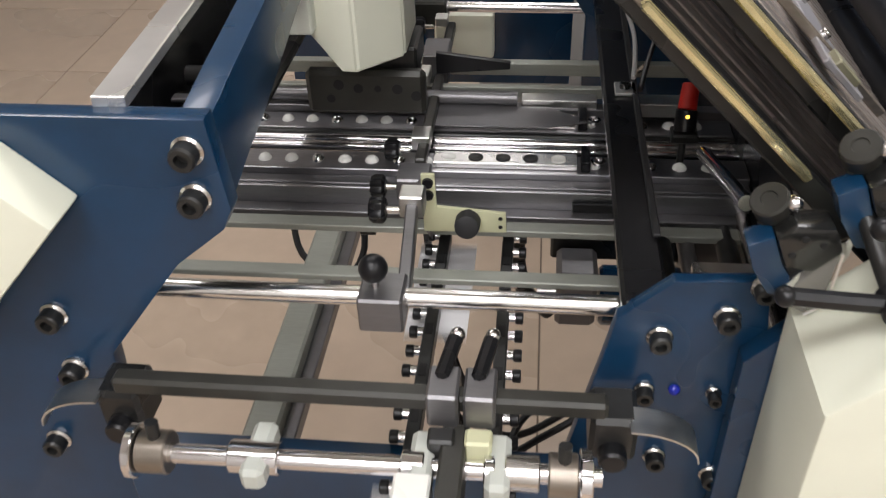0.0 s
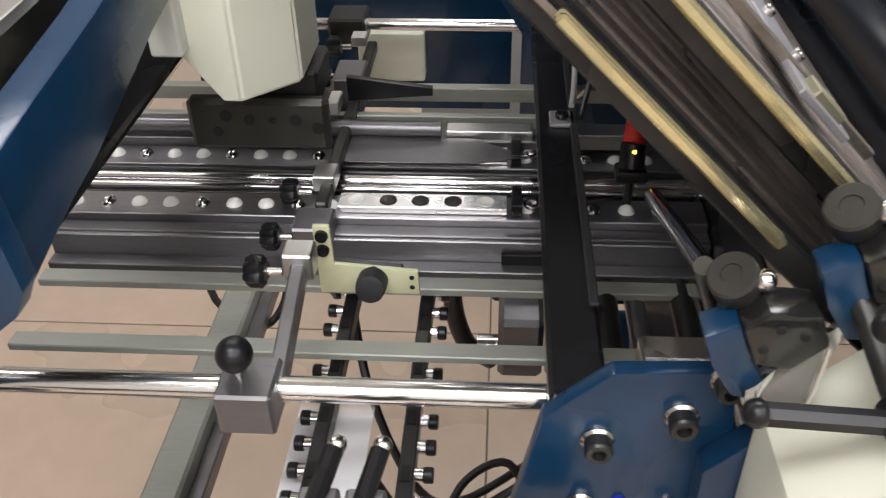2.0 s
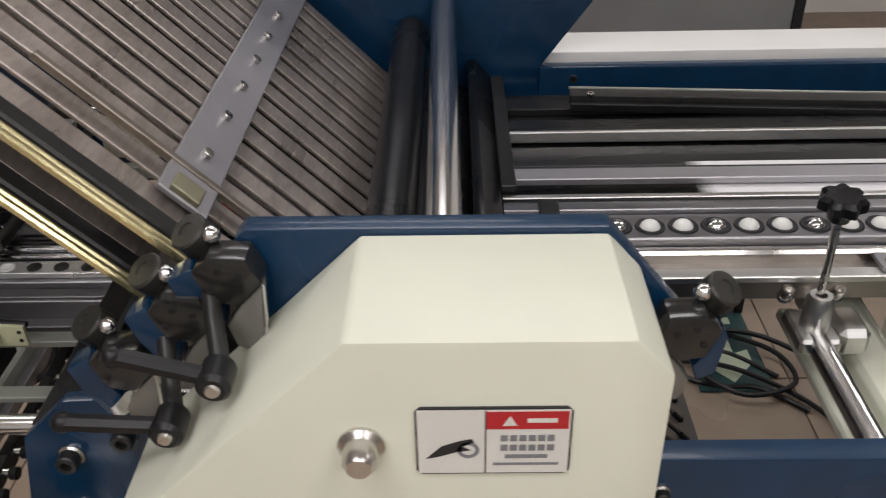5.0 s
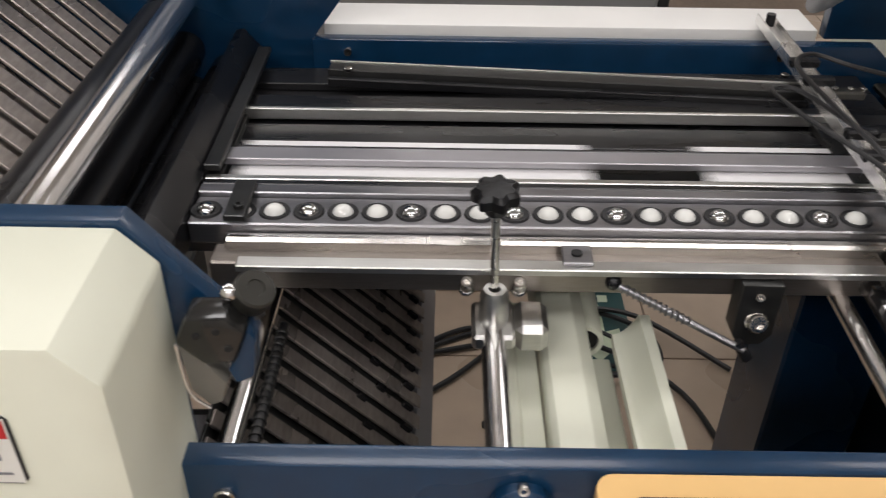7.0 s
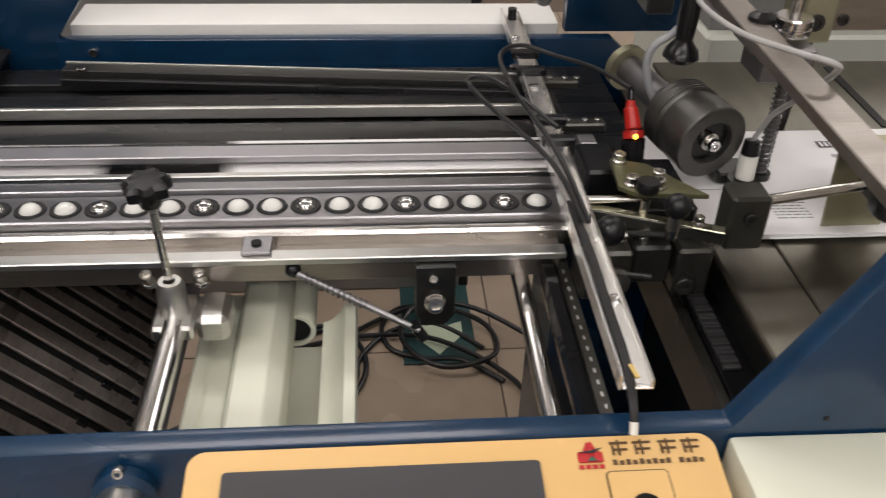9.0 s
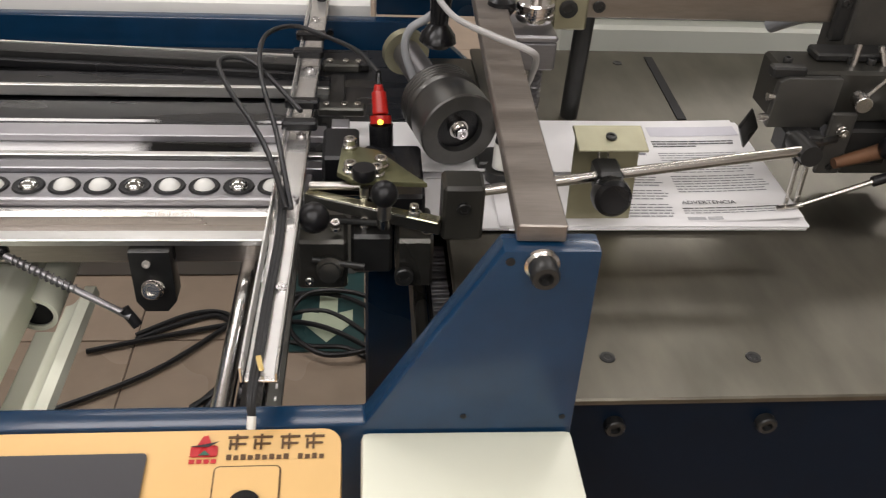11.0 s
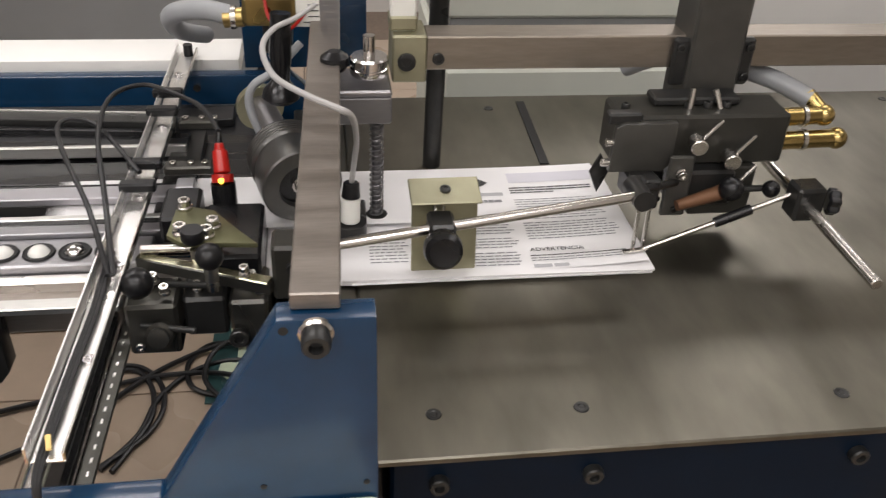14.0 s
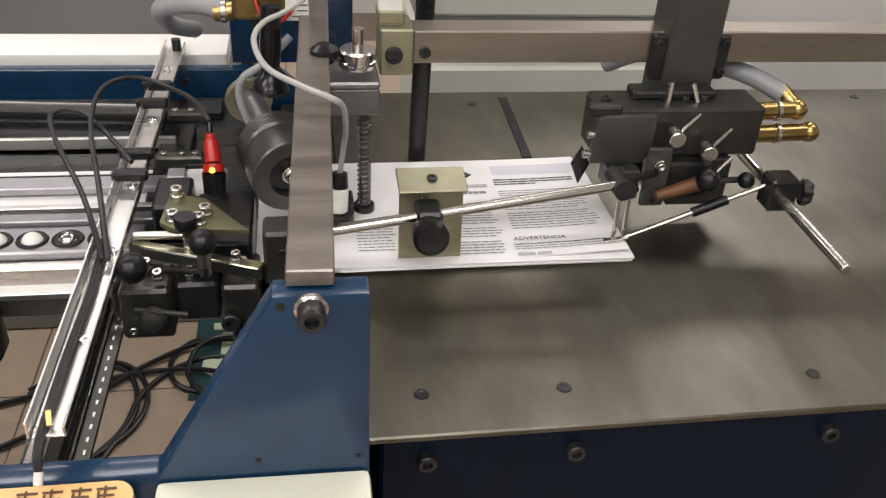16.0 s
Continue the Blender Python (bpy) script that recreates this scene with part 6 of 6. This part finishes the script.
part("bracket", box(-0.470, -0.442, 0.815, 0.838, 0.9265, 0.937, 0.002), GUNMETAL, ps2)
part("foot", rod((-0.456, 0.828, 0.895), (-0.456, 0.828, 0.927), 0.004, 12), GUNMETAL, ps2)
part("lamp", ball((-0.4555, 0.8235, 0.955), 0.0025), LED, ps2, "lit amber indicator lamp")
for x, z, r, m in ((-0.478, 0.85, 0.010, GUNMETAL), (-0.452, 0.845, 0.009, ALU_GREY), (-0.412, 0.85, 0.011, GUNMETAL), (-0.392, 0.86, 0.008, STEEL)):
    ro2 = thing("right_cross_shaft", (x, 0.7, z), "dark steel cross shaft beside the black rail", "shaft", "right cross shafts")
    part("bar", rod((x, 0.52, z), (x, 0.80, z), r, 18), m, ro2)
st = thing("slanting_stay", (-0.445, 0.68, 0.97), "thin chromed stay rod leaning to the fold plates", "rod")
part("bar", rod((-0.447, 0.76, 0.95), (-0.441, 0.60, 1.00), 0.0068, 16), CHROME, st)
sb = thing("steel_angle", (-0.44, 0.60, 0.93), "short bright steel angle piece", "bracket")
part("leg", box(-0.476, -0.408, 0.575, 0.60, 0.918, 0.940, 0.002), STEEL, sb)
fo2 = thing("foil_wrapped_pin", (-0.425, 0.48, 1.03), "crumpled silver foil strip on a clamp", "foil")
bm = bmesh.new()
rnd = random.Random(3)
prev = None
for k in range(12):
    u = k / 11
    c = Vector((-0.448 + 0.042 * u, 0.466 + 0.010 * u, 1.016 + 0.038 * u))
    a = bm.verts.new(c + Vector((0.003 * rnd.random(), -0.004 * rnd.random(), 0.007 + 0.004 * rnd.random())))
    b = bm.verts.new(c + Vector((0.003 * rnd.random(), -0.004 + 0.004 * rnd.random(), -0.005 - 0.004 * rnd.random())))
    d2 = bm.verts.new(c + Vector((0.002 * rnd.random(), 0.006 + 0.004 * rnd.random(), 0.002 * rnd.random())))
    if prev:
        bm.faces.new((prev[0], a, b, prev[1]))
        bm.faces.new((prev[1], b, d2, prev[2]))
        bm.faces.new((prev[2], d2, a, prev[0]))
    prev = (a, b, d2)
part("strip", bm, CHROME, fo2, smooth=False)
mo = thing("blue_motor", (-0.45, 1.2, 0.4), "blue motor with a grey gearbox below the rails", "motor")
part("body", rod((-0.50, 1.12, 0.46), (-0.36, 1.12, 0.46), 0.05, 28, bevel=0.006), BLUE, mo)
part("gearbox", box(-0.57, -0.505, 1.08, 1.16, 0.42, 0.53, 0.008), ALU_GREY, mo)
part("output", rod((-0.60, 1.10, 0.47), (-0.57, 1.10, 0.47), 0.016, 18), STEEL, mo)
part("mount", box(-0.58, -0.34, 1.16, 1.30, 0.50, 0.58, 0.004), GUNMETAL, mo)
hs = thing("brown_hose", (-0.55, 1.1, 0.5), "dark brown bent hose below the rails", "hose")
part("cord", sweep([(-0.52, 1.05, 0.70), (-0.60, 1.08, 0.68), (-0.635, 1.10, 0.58), (-0.62, 1.10, 0.48), (-0.58, 1.12, 0.42)], 0.014, 12), CABLE, hs)
fc2 = thing("floor_cables", (-0.6, 1.2, 0.0), "loose black cables hanging and lying below the rails", "cables")
for pts in ([(-0.78, 1.1, 0.66), (-0.74, 0.95, 0.55), (-0.68, 0.90, 0.40), (-0.62, 0.95, 0.30), (-0.50, 1.0, 0.35), (-0.42, 1.0, 0.42)],
            [(-0.72, 0.80, 0.55), (-0.66, 0.82, 0.40), (-0.58, 0.90, 0.36), (-0.48, 0.95, 0.40)],
            [(-0.66, 0.70, 0.30), (-0.58, 0.78, 0.25), (-0.52, 0.90, 0.30), (-0.55, 0.98, 0.35), (-0.62, 0.95, 0.33), (-0.64, 0.86, 0.28), (-0.58, 0.78, 0.26), (-0.48, 0.78, 0.30)],
            [(-0.95, 1.25, 0.60), (-0.90, 1.20, 0.50), (-0.93, 1.15, 0.45), (-1.0, 1.15, 0.50), (-1.02, 1.2, 0.58)]):
    part("cable", sweep(pts, 0.006, 8), CABLE, fc2, "black rubber cable")
bx = thing("sheet_catcher", (-0.28, 0.86, 0.5), "grey sheet catcher inside the fold unit", "tray")
part("floor_plate", box(-0.378, -0.015, 0.79, 0.925, 0.540, 0.550, 0.001), ALU_GREY, bx)
# black plate is added to keep the interior dark and hide falling sheets
part("view_block_plate", box(-0.384, -0.381, 0.52, 1.14, 0.40, 0.962, 0.001), BLACK, bx, "black plate added to hide the dropping sheets")
part("bracket", box(-0.37, -0.34, 0.507, 0.79, 0.530, 0.548, 0.001), GUNMETAL, bx)
dt = thing("delivery_tray", (-0.68, 0.2, 0.5), "plain steel delivery tray below the front shaft", "tray")
part("sheet", box(-0.80, -0.58, 0.05, 0.40, 0.535, 0.545, 0.002), ALU_GREY, dt)
part("leg", box(-0.70, -0.66, 0.20, 0.24, 0.0, 0.535, 0.002), GUNMETAL, dt)
lfl = thing("leaflet_shelf", (-0.705, 0.93, 0.8), "grey shelf below the second register rails", "shelf")
part("plate", box(-0.80, -0.60, 0.84, 1.02, 0.795, 0.799, 0.001), ALU_GREY, lfl)
part("bracket", box(-0.82, -0.80, 0.84, 1.32, 0.775, 0.80, 0.001), GUNMETAL, lfl)

# floor tiles
TS = 0.586
tm = bpy.data.meshes.new("tile")
bm = box(-TS / 2 + 0.002, TS / 2 - 0.002, -TS / 2 + 0.002, TS / 2 - 0.002, -0.010, 0.0, 0.0012)
bm.to_mesh(tm)
bm.free()
tm.materials.append(TILE)
for i in range(-6, 6):
    for j in range(-6, 5):
        ti = new("tile", tm)
        ti.location = (TS * (i + 0.5), 1.65 + TS * (j - 0.5), 0)
        ti.parent = floor

# ---------------------------------------------------------------- moving paper
SPEED, PITCH = 1.776, 0.48


def sheet_pose(n, t):
    """Stack, then straight along the table, then down between the fold rollers."""
    x = 0.185 - SPEED * (t - 8.0) + PITCH * n
    lift = 0.00004 * (n % 60)
    if x >= 0.7875:
        return pose(0.7875, 0.857, 0.9640 + lift)
    if x > -0.20:
        u = min(1.0, (0.7875 - x) / 0.10)
        return pose(x, 0.857, 0.9640 + lift + (0.0727 - 0.0640) * u)
    u = min(1.0, (-0.20 - x) / 0.20)
    return pose(-0.20, 0.857, 0.9727 + (0.5505 + lift - 0.9727) * u)


SHEETS, LEAFLETS = [], []
sheet_me = None
for n in range(-31, 32):
    t0 = 8.0 + (0.185 + PITCH * n - 0.7875) / SPEED
    if not -0.55 < t0 < 15.9:
        continue
    if sheet_me is None:
        ob = part("paper_sheet", box(-0.18, 0.18, -0.053, 0.053, -0.0001, 0.0001, 0), PAPER, None, smooth=False)
        sheet_me = ob.data
    else:
        ob = new("paper_sheet", sheet_me)
    tagged(ob, "white paper sheet running through the folding machine", "paper sheet", "running paper sheets")
    SHEETS.append((ob, n, t0))

LSPEED, LPERIOD = 1.25, PITCH / SPEED


def leaflet_pose(n, t):
    y = 0.60 - LSPEED * (t - 0.62 - LPERIOD * n)
    lift = 0.0003 * (n % 64)
    if y >= 0.93:
        return pose(-0.703, 0.93, 0.8005 + lift)
    if y > 0.34:
        u = min(1.0, (0.93 - y) / 0.06)
        return pose(-0.703, y, 0.8005 + lift + (0.8135 - 0.8005 - lift) * u)
    u = min(1.0, (0.34 - y) / 0.20)
    return pose(-0.703 + 0.01 * u, 0.34 - 0.12 * u, 0.8135 + (0.5455 + lift - 0.8135) * u)


leaf_me = None
for n in range(-3, 58):
    if leaf_me is None:
        ob = part("folded_leaflet", box(-0.031, 0.031, -0.075, 0.075, -0.0001, 0.0001, 0), PAPER, None, smooth=False)
        leaf_me = ob.data
    else:
        ob = new("folded_leaflet", leaf_me)
    tagged(ob, "narrow folded white leaflet carried on the delivery bars", "leaflet", "folded leaflets")
    LEAFLETS.append((ob, n))


def key_rows(fn, n, t_from, t_to):
    """Rows on whole frames: rest, the run, rest."""
    f0, f1 = max(0, math.floor(t_from * 30) - 1), min(480, math.ceil(t_to * 30) + 1)
    frames = sorted({0, 480} | ({f0 - 1, f1 + 1} & set(range(0, 481))) | set(range(max(0, f0), max(0, f1) + 1, 2)) | {max(0, f1)})
    return [(f / 30, fn(n, f / 30)) for f in frames]


def motions():
    for ob, n, t0 in SHEETS:
        walk(ob, key_rows(sheet_pose, n, t0, t0 + 0.72))
    for ob, n in LEAFLETS:
        ts = 0.62 + LPERIOD * n - 0.33 / LSPEED
        walk(ob, key_rows(leaflet_pose, n, ts, ts + 0.70))


motions()
